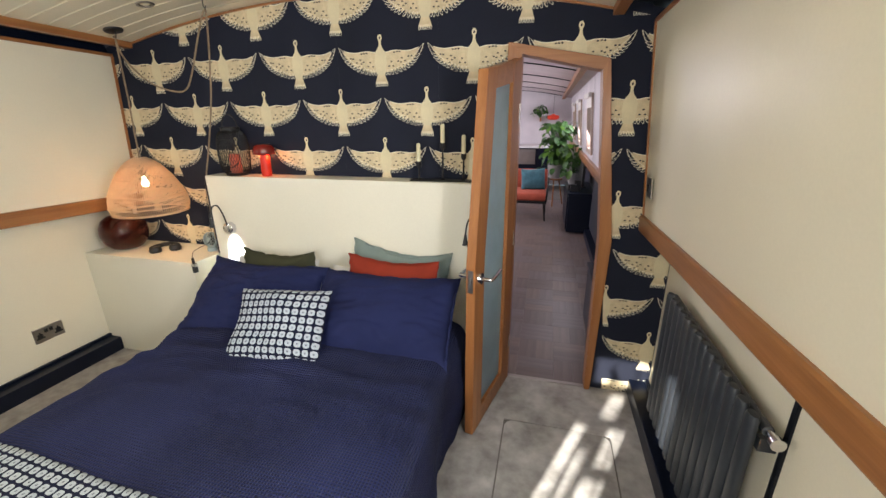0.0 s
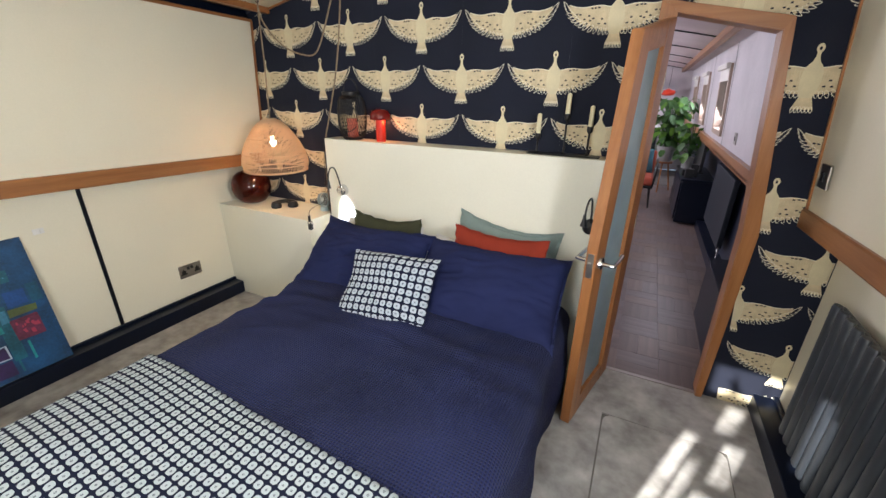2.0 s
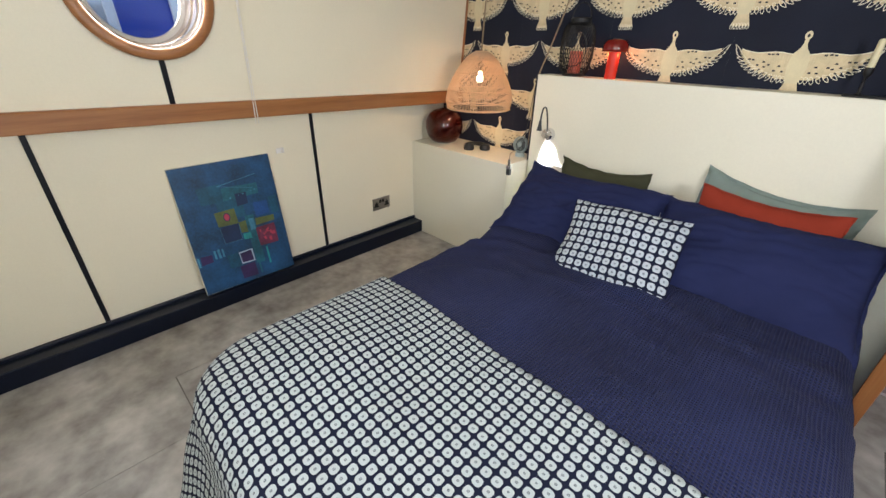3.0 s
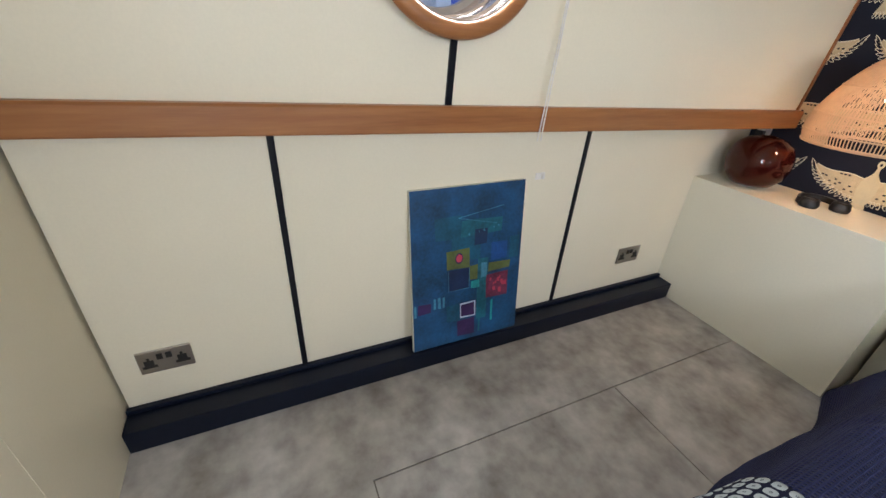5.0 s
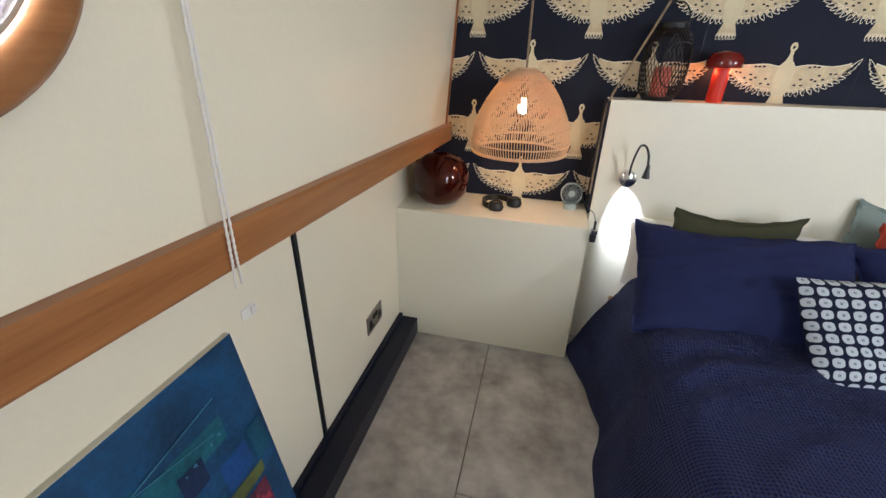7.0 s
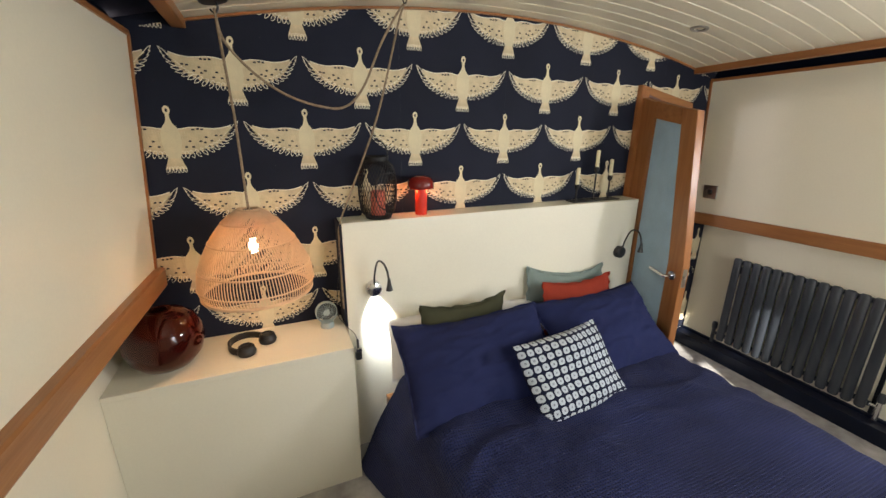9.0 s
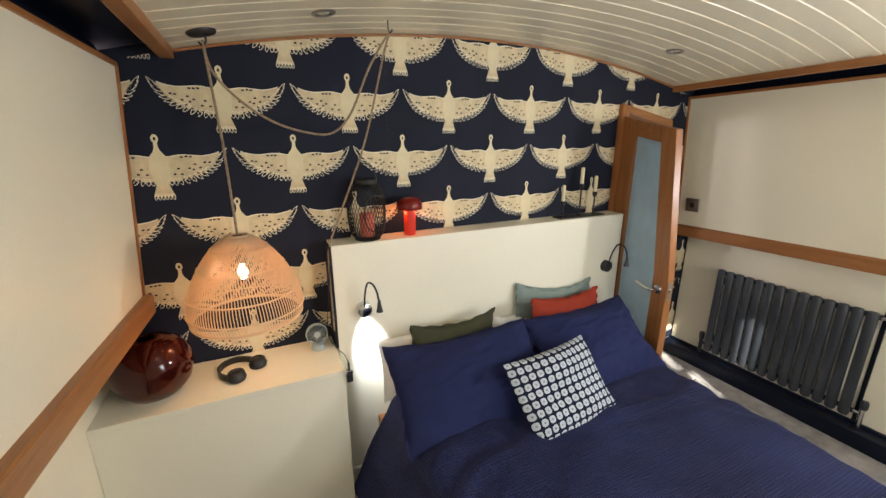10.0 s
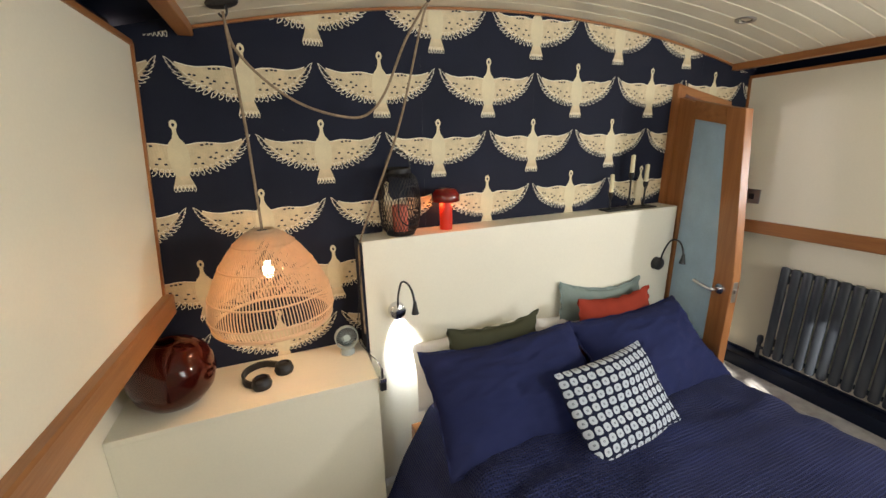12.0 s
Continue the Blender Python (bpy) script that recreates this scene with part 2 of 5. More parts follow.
def prism(bm, outline, thick, m=None, bevel=0.0):
    """A flat outline in x and y, extruded by thick along z, then moved by m."""
    vs = [bm.verts.new((x, y, 0)) for x, y in outline]
    f = bm.faces.new(vs)
    out = bmesh.ops.extrude_face_region(bm, geom=[f])
    top = [v for v in out["geom"] if isinstance(v, bmesh.types.BMVert)]
    for v in top:
        v.co.z += thick
    every = vs + top
    if bevel:
        edges = {e for v in every for e in v.link_edges}
        made = bmesh.ops.bevel(bm, geom=list(edges), offset=bevel, segments=2, affect="EDGES")
        every = list({v for v in made["verts"]} | {v for v in every if v.is_valid})
    if m:
        bmesh.ops.transform(bm, matrix=m, verts=every)
    return every


def lathe(bm, profile, at=(0, 0, 0), seg=24, m=None, mat=0):
    """profile: (radius, height) pairs, turned about z."""
    rings = []
    made = []
    for r, z in profile:
        if r < 1e-5:
            ring = [bm.verts.new((at[0], at[1], at[2] + z))]
        else:
            ring = [bm.verts.new((at[0] + r * math.cos(2 * math.pi * k / seg), at[1] + r * math.sin(2 * math.pi * k / seg), at[2] + z)) for k in range(seg)]
        rings.append(ring)
        made += ring
    for a, b in zip(rings, rings[1:]):
        for k in range(seg):
            k2 = (k + 1) % seg
            vs = [a[k % len(a)], a[k2 % len(a)], b[k2 % len(b)], b[k % len(b)]]
            vs = [v for n, v in enumerate(vs) if v not in vs[:n]]
            if len(vs) > 2:
                bm.faces.new(vs).material_index = mat
    if m:
        bmesh.ops.transform(bm, matrix=m, verts=made)
    return made


def tube(bm, points, radius, seg=8, caps=True, mat=0):
    pts = [Vector(p) for p in points]
    rings = []
    side = None
    for n, p in enumerate(pts):
        way = (pts[min(n + 1, len(pts) - 1)] - pts[max(n - 1, 0)]).normalized()
        if side is None:
            side = way.orthogonal().normalized()
        side = (side - way * side.dot(way)).normalized()
        up = way.cross(side)
        r = radius[n] if isinstance(radius, (list, tuple)) else radius
        rings.append([bm.verts.new(p + r * (math.cos(2 * math.pi * k / seg) * side + math.sin(2 * math.pi * k / seg) * up)) for k in range(seg)])
    for a, b in zip(rings, rings[1:]):
        for k in range(seg):
            bm.faces.new((a[k], a[(k + 1) % seg], b[(k + 1) % seg], b[k])).material_index = mat
    if caps:
        bm.faces.new(rings[0][::-1]).material_index = mat
        bm.faces.new(rings[-1]).material_index = mat


def smooth_path(points, steps=6):
    """A rounded line through the points."""
    pts = [Vector(p) for p in points]
    pts = [pts[0]] + pts + [pts[-1]]
    out = []
    for a, b, c, d in zip(pts, pts[1:], pts[2:], pts[3:]):
        for k in range(steps):
            u = k / steps
            out.append(0.5 * ((2 * b) + (c - a) * u + (2 * a - 5 * b + 4 * c - d) * u * u + (3 * b - a - 3 * c + d) * u ** 3))
    return out + [pts[-1]]


# ---- the cabin's shape ----
MID = 0.229          # centre line
SHEER = 0.022        # rise of rails and ceiling towards the stern, per metre
STERN, BOW = -2.75, 7.2
RAIL_Z = 0.99
PORT_Y, PORT_Z, PORT_R = -1.722, 1.398, 0.198


def rise(y):
    return -SHEER * y if y < 0 else 0.0


def arch(x):
    return 2.008 - 0.086 * (x - MID) ** 2


def splay(y, side):
    """How far the side walls spread towards the stern."""
    return (0.032 if side < 0 else 0.014) * max(0.0, -y)


def upper_x(z, side, out=0.0, y=0.0):
    """The inner face of the leaning upper side wall; side is -1 (port) or 1."""
    return MID + side * (1.524 - 0.078 * (z - RAIL_Z) + out + splay(y, side))


def sheet(bm, fn, us, vs, mat=0):
    grid = [[bm.verts.new(fn(u, v)) for v in vs] for u in us]
    for a, b in zip(grid, grid[1:]):
        for k in range(len(vs) - 1):
            bm.faces.new((a[k], b[k], b[k + 1], a[k + 1])).material_index = mat
    return grid


def holed_wall(bm, side, out, y0, y1, z0, z1, hy, hz, hr, seg=48):
    """A leaning wall face with a round hole, from y0 to y1."""
    def at(y, z):
        return (upper_x(z, side, out, y), y, z + rise(y))
    h = 0.26
    za, zb = max(z0, hz - h), min(z1, hz + h)
    for a, b, c, d in ((y0, hy - h, z0, z1), (hy + h, y1, z0, z1), (hy - h, hy + h, z0, za), (hy - h, hy + h, zb, z1)):
        if b - a > 1e-4 and d - c > 1e-4:
            sheet(bm, at, [a + (b - a) * k / 6 for k in range(7)], [c, d])
    inner, outer = [], []
    for k in range(seg):
        g = 2 * math.pi * k / seg
        cy, cz = math.cos(g), math.sin(g)
        s = 1 / max(abs(cy), abs(cz))
        inner.append(bm.verts.new(at(hy + hr * cy, hz + hr * cz)))
        oz = hz + (min(cz * s * h, zb - hz) if cz > 0 else max(cz * s * h, za - hz))
        outer.append(bm.verts.new(at(hy + h * cy * s, oz)))
    for k in range(seg):
        bm.faces.new((inner[k], inner[(k + 1) % seg], outer[(k + 1) % seg], outer[k]))


def side_wall(side, name):
    wall = thing(name, label="cream-painted timber side panels with dark joint strips")
    wall["kind"] = "structure"
    bm = bmesh.new()
    holed_wall(bm, side, 0.0, STERN, 0.0, RAIL_Z, 1.80, PORT_Y, PORT_Z, PORT_R)
    part("upper_panel", bm, CREAM, wall)
    bm = bmesh.new()
    holed_wall(bm, side, 0.155, STERN, 0.0, 0.85, 2.0, PORT_Y, PORT_Z + 0.0, 0.17)
    sheet(bm, lambda y, z: (MID + side * 1.74, y, z), [STERN, 0.0], [-0.1, 1.0])
    part("hull_plate", bm, NAVY_PAINT, wall, "dark painted steel hull behind the panels")
    # lower panels between the joint strips
    joints = [STERN, -2.20, -1.06, 0.0]
    for a, b in zip(joints, joints[1:]):
        bm = bmesh.new()
        x0, x1 = sorted((MID + side * 1.67, MID + side * 1.69))
        box(bm, x0, x1, a + 0.009, b - 0.009, 0.0, 0.945 + rise(a), 0.002)
        part("lower_panel", bm, CREAM, wall)
    for y in joints[1:-1]:
        bm = bmesh.new()
        x0, x1 = sorted((MID + side * 1.664, MID + side * 1.685))
        box(bm, x0, x1, y - 0.0095, y + 0.0095, 0.08, 0.92 + rise(y), 0.003)
        part("joint_strip", bm, BLACK_STRIP, wall, "narrow black joint strip")
    bm = bmesh.new()
    sheet(bm, lambda y, u: (MID + side * (1.52 + splay(y, side) + (0.17 - splay(y, side)) * u), y, 0.921 + rise(y)), [STERN, 0.0], [0, 1])
    part("ledge_soffit", bm, CREAM, wall)
    bm = bmesh.new()
    deep = 0.0 if side < 0 else 0.014
    pr = [(1.498, RAIL_Z - 0.075), (1.496, RAIL_Z - 0.070), (1.494, RAIL_Z - 0.006), (1.50, RAIL_Z), (1.53, RAIL_Z), (1.53, RAIL_Z - 0.075)]
    ends = []
    for y in (STERN, -0.002):
        ends.append([bm.verts.new((MID + side * (min(x + deep, 1.53) + splay(y, side)), y, z + rise(y))) for x, z in pr])
    for k in range(len(pr)):
        k2 = (k + 1) % len(pr)
        bm.faces.new((ends[0][k], ends[0][k2], ends[1][k2], ends[1][k]))
    bm.faces.new(ends[0])
    bm.faces.new(ends[1])
    part("dado_rail", bm, OAK_Y, wall, "varnished oak dado rail")
    # strip under the porthole
    bm = bmesh.new()
    y, w = PORT_Y + 0.005, 0.010
    za, zb = RAIL_Z, PORT_Z - 0.235
    vs = [bm.verts.new((upper_x(z, side, o, y), y + s * w, z + rise(y))) for z in (za, zb) for s, o in ((-1, 0.004), (-1, -0.006), (1, -0.006), (1, 0.004))]
    for a, b, c, d in ((0, 1, 5, 4), (1, 2, 6, 5), (2, 3, 7, 6)):
        bm.faces.new((vs[a], vs[b], vs[c], vs[d]))
    part("joint_strip", bm, BLACK_STRIP, wall, "narrow black joint strip")
    # frieze: trim on top of the panel, dark channel, oak beam under the ceiling's edge
    bm = bmesh.new()
    xt = upper_x(1.80, side)
    for (xa, xb, z0, z1) in ((xt - side * 0.006, xt + side * 0.03, 1.795, 1.812),):
        x0, x1 = sorted((xa, xb))
        v = box(bm, x0, x1, STERN, -0.002, z0, z1, 0.002)
        for q in bm.verts:
            q.co.z += rise(q.co.y)
            q.co.x += side * splay(q.co.y, side)
    part("panel_cap", bm, OAK_Y, wall, "thin oak capping")
    bm = bmesh.new()
    ch = [(xt + side * 0.03, 1.812), (xt + side * 0.06, 1.90), (MID + side * 1.33, 1.90)]
    sheet(bm, lambda y, u: (ch[u][0] + (side * splay(y, side) if u < 2 else 0), y, ch[u][1] + rise(y)), [STERN, 0.0], [0, 1, 2])
    part("dark_channel", bm, NAVY_PAINT, wall, "dark navy channel under the roof edge")
    bm = bmesh.new()
    xa, xb = sorted((MID + side * 1.29, MID + side * 1.335))
    box(bm, xa, xb, STERN, -0.002, 1.832, 1.875, 0.004)
    for q in bm.verts:
        q.co.z += rise(q.co.y)
    part("ceiling_beam", bm, OAK_Y, wall, "oak beam along the ceiling's edge")
    # boxed pipe run along the floor
    bm = bmesh.new()
    xa, xb = sorted((MID + side * 1.573, MID + side * 1.668))
    box(bm, xa, xb, STERN + 0.002, -0.318 if side < 0 else -0.003, 0.0, 0.088, 0.004)
    xa, xb = sorted((MID + side * 1.650, MID + side * 1.669))
    box(bm, xa, xb, STERN + 0.002, -0.318 if side < 0 else -0.003, 0.086, 0.104, 0.003)
    part("pipe_boxing", bm, NAVY_PAINT, wall, "dark navy gloss boxing along the floor")
    # upright edging against the wallpapered wall
    bm = bmesh.new()
    vs = []
    for z in (RAIL_Z, 1.80):
        for o, yy in ((-0.007, -0.002), (0.004, -0.002), (0.004, -0.014), (-0.007, -0.014)):
            vs.append(bm.verts.new((upper_x(z, side, o), yy, z)))
    for k in range(4):
        bm.faces.new((vs[k], vs[(k + 1) % 4], vs[4 + (k + 1) % 4], vs[4 + k]))
    part("corner_bead", bm, OAK_Z, wall, "thin oak corner bead")
    return wall


wall_port = side_wall(-1, "wall_port")
wall_starboard = side_wall(1, "wall_starboard")


def porthole(side, name):
    ob = thing(name, (upper_x(PORT_Z, side, 0, PORT_Y), PORT_Y, PORT_Z + rise(PORT_Y)), "round porthole with a broad oak ring and deep pale reveal", "window")
    ob["kind"] = "structure"
    lean = Matrix.Rotation(side * math.atan(0.078), 4, "Y") @ Matrix.Rotation(side * math.pi / 2, 4, "Y")
    bm = bmesh.new()
    lathe(bm, [(0.200, 0.004), (0.201, -0.014), (0.209, -0.022), (0.233, -0.020), (0.242, -0.010), (0.242, 0.0)], seg=64, m=lean)
    shade(part("oak_ring", bm, OAK_Y, ob, "oak ring, turned and varnished"))
    bm = bmesh.new()
    lathe(bm, [(0.200, -0.004), (0.198, 0.03), (0.190, 0.034), (0.186, 0.075), (0.180, 0.078), (0.174, 0.150)], seg=64, m=lean)
    shade(part("reveal", bm, POLISHED, ob, "polished metal reveal"))
    bm = bmesh.new()
    lathe(bm, [(0.2005, -0.013), (0.1975, -0.012), (0.1965, 0.0), (0.1985, 0.004)], seg=64, m=lean)
    shade(part("inner_lip", bm, POLISHED, ob, "thin pale lip inside the oak"))
    bm = bmesh.new()
    lathe(bm, [(0.180, 0.138), (0.158, 0.140), (0.154, 0.148), (0.180, 0.152)], seg=48, m=lean)
    shade(part("metal_rim", bm, STEEL, ob, "pale metal rim"))
    bm = bmesh.new()
    lathe(bm, [(0.0, 0.145), (0.162, 0.145)], seg=48, m=lean)
    pane = part("pane", bm, CLEAR, ob)
    pane.visible_shadow = False
    return ob


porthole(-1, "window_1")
# unseen mirror copy of the port one, added as an opening for light
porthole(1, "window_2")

# wallpapered bulkhead with the doorway
DOOR_L, DOOR_R = 1.125, 1.60


def door_top(x):
    return 1.725 - 0.19 * (x - 1.125)


bulk = thing("wall_bulkhead", label="bulkhead papered in navy with flying cream cranes")
bulk["kind"] = "structure"
bm = bmesh.new()
xs = [-1.50 + 0.105 * k for k in range(26)] + [DOOR_L, 1.24, 1.36, 1.48, 1.585, 1.70, 1.82, 1.96]
for a, b in zip(xs, xs[1:]):
    low = [0.0, 0.0]
    if a >= DOOR_L - 1e-4 and b <= 1.586:
        low = [door_top(a), door_top(b)]
    v = [(a, low[0]), (b, low[1]), (b, min(arch(b), 1.93) + 0.05), (a, min(arch(a), 1.93) + 0.05)]
    v = [(x, max(z, 0.0)) for x, z in v]
    v[2], v[3] = (b, arch(b) + 0.03), (a, arch(a) + 0.03)
    for yy, mt in ((0.0, 0), (0.045, 1)):
        f = bm.faces.new([bm.verts.new((x, yy, z)) for x, z in v])
        f.material_index = mt
for yy, mt in ((0.0, 0), (0.045, 1)):
    bm.faces.new([bm.verts.new((x, yy, z)) for x, z in ((1.585, 0.90), (1.585, door_top(1.585)), (1.48, door_top(1.48)), (1.516, 1.63))]).material_index = mt
part("papered_face", bm, [NAVY_PAPER, LIVING_WHITE], bulk)


def bird(clip):
    """One printed crane, head at (0, 0), seen from the room; flat inlays a hair proud of the paper."""
    bm = bmesh.new()
    U = 0.000672

    def flat(pts, mat, lift):
        f = bm.faces.new([bm.verts.new((x * U, -lift, -y * U * 1.035)) for x, y in pts])
        f.material_index = mat

    def loop(cx, cy, tx, ty, w, lift=0.0012, dark=True):
        """A feather: a long oval from the root (cx, cy) to the tip, pale rim, dark inside near the tip."""
        root, tip = Vector((cx, cy)), Vector((tx, ty))
        ax = (tip - root) / 2
        mid = (tip + root) / 2
        sd = Vector((-ax.y, ax.x)).normalized() * w
        leaf = [(-1.0, 0.35), (-0.6, 0.85), (-0.1, 1.0), (0.4, 0.86), (0.8, 0.48), (1.0, 0.12)]
        leaf = leaf + [(u, -v) for u, v in leaf[::-1]]

        def inset(cx, su, sv, lo=-9.0):
            return [tuple(mid + ax * (cx + max(u, lo) * su) + sd * v * sv) for u, v in leaf]
        thin = max(0.5, 1 - 3.6 / w)
        flat(inset(0, 1, 1), 2, lift)
        flat(inset(-0.02, 0.86, thin), 1, lift + 0.0004)
        if dark:
            flat(inset(-0.02, 0.84, thin, -0.12), 3, lift + 0.0008)

    rnd = random.Random(5)
    top = [(20, 116), (52, 113), (88, 106), (125, 105), (165, 109), (205, 112), (245, 107), (278, 98), (292, 92)]
    low = [(30, 262), (60, 264), (100, 262), (148, 252), (196, 233), (236, 212), (270, 188), (296, 158), (315, 122), (328, 92), (335, 62)]

    def along(line, u):
        q = u * (len(line) - 1)
        k = min(int(q), len(line) - 2)
        w = q - k
        return Vector((line[k][0] * (1 - w) + line[k + 1][0] * w, line[k][1] * (1 - w) + line[k + 1][1] * w))

    def feather(u):
        """Direction and length of the feather whose tip is at u along the lower edge."""
        a = radians(-98 + 152 * u)
        return Vector((math.cos(a), -math.sin(a))), 31 + 42 * u ** 1.2

    for s in (-1, 1):
        n = 12
        for k in range(n):
            a, b = along(top, k / n), along(top, (k + 1) / n)
            ends = []
            for u in (k / n, (k + 1) / n):
                d, size = feather(u)
                ends.append(along(low, u) - d * size * 0.86)
            flat([(s * p[0], p[1]) for p in (a, b, ends[1], ends[0])], 1, 0.0006)
        for (xa, ya), (xb, yb) in zip(top, top[1:]):
            flat([(s * xa, ya - 2.4), (s * xb, yb - 2.4), (s * xb, yb + 2), (s * xa, ya + 2)], 2, 0.0010)
        for k in range(14):
            u = (k + 0.6) / 14
            d, size = feather(u)
            tip = along(low, u)
            root = tip - d * size * 1.15
            loop(s * root.x, root.y, s * tip.x, tip.y, 11.4 - 2.6 * u)
        for x, y, c in ((108, 115, 3), (164, 157, 1), (216, 147, 2), (135, 173, 1), (82, 176, 1), (176, 200, 2), (141, 218, 1), (104, 232, 2), (156, 181, 1),
                        (62, 205, 1), (60, 238, 1), (126, 246, 1), (78, 252, 1), (190, 172, 1), (235, 168, 1), (98, 202, 1)):
            for q in range(c):
                xx, yy = x + 20 * q + rnd.uniform(-2, 2), y + rnd.uniform(-2, 3)
                big = 1.0 if y < 225 else 0.75
                flat([(s * (xx - 7 * big), yy + 1), (s * (xx - 4 * big), yy - 4 * big), (s * (xx + 7 * big), yy - 5 * big), (s * (xx + 8 * big), yy + 4 * big), (s * (xx - 5 * big), yy + 4 * big)], 3, 0.0014)
        for k in range(17):
            x = 40 + 13 * k
            ya = 122 + 8 * rnd.random()
            flat([(s * x, ya), (s * (x + 1.5), ya), (s * (x * 0.84 + 6), 236 - 0.32 * x), (s * (x * 0.84 + 4.8), 236 - 0.32 * x)], 0, 0.0011)
    left = [(-9, 34), (-9, 62), (-16, 84), (-35, 108), (-45, 138), (-47, 182), (-40, 224), (-29, 262)]
    for (a, b), (c, d) in zip(left, left[1:]):
        flat([(a, b), (c, d), (-c, d), (-a, b)], 0, 0.0018)
    flat([(17 * math.cos(g), 22 + 22 * math.sin(g)) for g in [2 * math.pi * q / 16 for q in range(16)]], 0, 0.0019)
    flat([(6 * math.cos(g), 23 + 9 * math.sin(g)) for g in [2 * math.pi * q / 10 for q in range(10)]], 3, 0.0023)
    flat([(-29, 256), (-38, 284), (-50, 318), (50, 318), (38, 284), (29, 256)], 1, 0.0017)
    for q in range(6):
        x = -42 + 16.8 * q
        loop(x * 0.9, 304, x * 1.04, 338, 8.5, 0.002)
    for test in clip:
        bmesh.ops.bisect_plane(bm, geom=bm.verts[:] + bm.edges[:] + bm.faces[:], plane_co=test[0], plane_no=test[1], clear_outer=True)
    return bm


BIRD_MATS = [BIRD, BIRD_WING, BIRD_LINE, NAVY_PAPER]
STEP_X, STEP_Z, TOP_Z = 0.466, 0.240, 1.821
bm = bird([])
me = bpy.data.meshes.new("printed_crane")
bm.to_mesh(me)
bm.free()
for mt in BIRD_MATS:
    me.materials.append(mt)
tri_l, tri_r = -1.30, 1.76


def place_bird(bx, bz):
    def room_edges(lo, hi):
        """Clipping planes, in the bird's own place, for the wall between heights lo and hi."""
        return [((0, 0, hi - bz), (0, 0, 1)), ((0, 0, lo - bz), (0, 0, -1))]
    x0, x1, z0, z1 = bx - 0.225, bx + 0.225, bz - 0.25, bz + 0.02
    free = x0 > -1.22 and x1 < 1.10 and z1 < arch(x0) - 0.01 and z1 < arch(x1) - 0.01 and (z0 > 0.0)
    if free:
        ob = new("printed_crane", me)
        ob.location, ob.parent = (bx, 0, bz), bulk
        return
    pieces = []
    doorway = x1 > 1.09
    ranges = [(-3, 1.10 - bx)] if doorway else [(-3, 3)]
    if doorway:
        ranges.append((1.56 - bx, 3))
    for a, b in ranges:
        near = ((1.592 - bx, 0, 0.86 - bz), (-0.79, 0, -0.076)) if doorway and b == 3 else ((a, 0, 0), (-1, 0, 0))
        pieces.append([near, ((b, 0, 0), (1, 0, 0))])
    if doorway and z1 > 1.64:
        pieces.append([((1.10 - bx, 0, 0), (-1, 0, 0)), ((1.592 - bx, 0, 0.86 - bz), (0.79, 0, 0.076)), ((1.125 - bx, 0, 1.75 - bz), (-0.19, 0, -1))])
    for clip in pieces:
        clip = list(clip)
        lean = [((tri_l - bx, 0, RAIL_Z - bz), (-1, 0, 0.078)), ((tri_r - bx, 0, RAIL_Z - bz), (1, 0, 0.078))]
        low = [((-1.44 - bx, 0, 0), (-1, 0, 0)), ((1.90 - bx, 0, 0), (1, 0, 0))]
        cut = RAIL_Z - 0.07
        sets = []
        if z1 > cut:
            sets.append(clip + lean + [((0, 0, cut - bz), (0, 0, -1))])
        if z0 < cut:
            sets.append(clip + low + [((0, 0, cut - bz), (0, 0, 1)), ((0, 0, -bz), (0, 0, -1))])
        for c in sets:
            for q in (-1, 0, 1):
                xx = bx + 0.15 * q
                slope = -2 * 0.086 * (xx - MID)
                c.append(((xx - bx, 0, arch(xx) - bz - 0.004), (-slope, 0, 1)))
            b2 = bird(c)
            if len(b2.faces):
                part("printed_crane", b2, BIRD_MATS, bulk).location = (bx, 0, bz)
            else:
                b2.free()


for row in range(-1, 8):
    for col in range(-4, 5):
        bx = col * STEP_X + (0.0 if row % 2 == 0 else STEP_X / 2)
        bz = TOP_Z - row * STEP_Z
        if not (-1.66 < bx < 2.12) or (bz < 1.1 and -0.42 < bx < 0.95):
            continue
        place_bird(bx, bz)

for k in range(5):
    bm = bmesh.new()
    x = -0.83 + 0.53 * k
    lo = 1.14 if x < 1.08 else 1.8
    if x < -0.62:
        lo = 0.67
    box(bm, x - 0.0008, x + 0.0008, -0.0005, 0.0003, lo, arch(x) - 0.01)
    part("paper_seam", bm, NAVY_PAINT, bulk)

# oak edging of the papered wall along the ceiling
bm = bmesh.new()
sheet(bm, lambda x, u: (x, (-0.012, -0.012, -0.002, -0.002)[u], arch(x) + (-0.002, -0.011, -0.011, -0.002)[u]), [MID - 1.30 + 2.6 * k / 40 for k in range(41)], [0, 1, 2])
tagged(part("trim_ceiling_edge", bm, OAK_X), "thin curved oak bead along the ceiling", kind="structure")

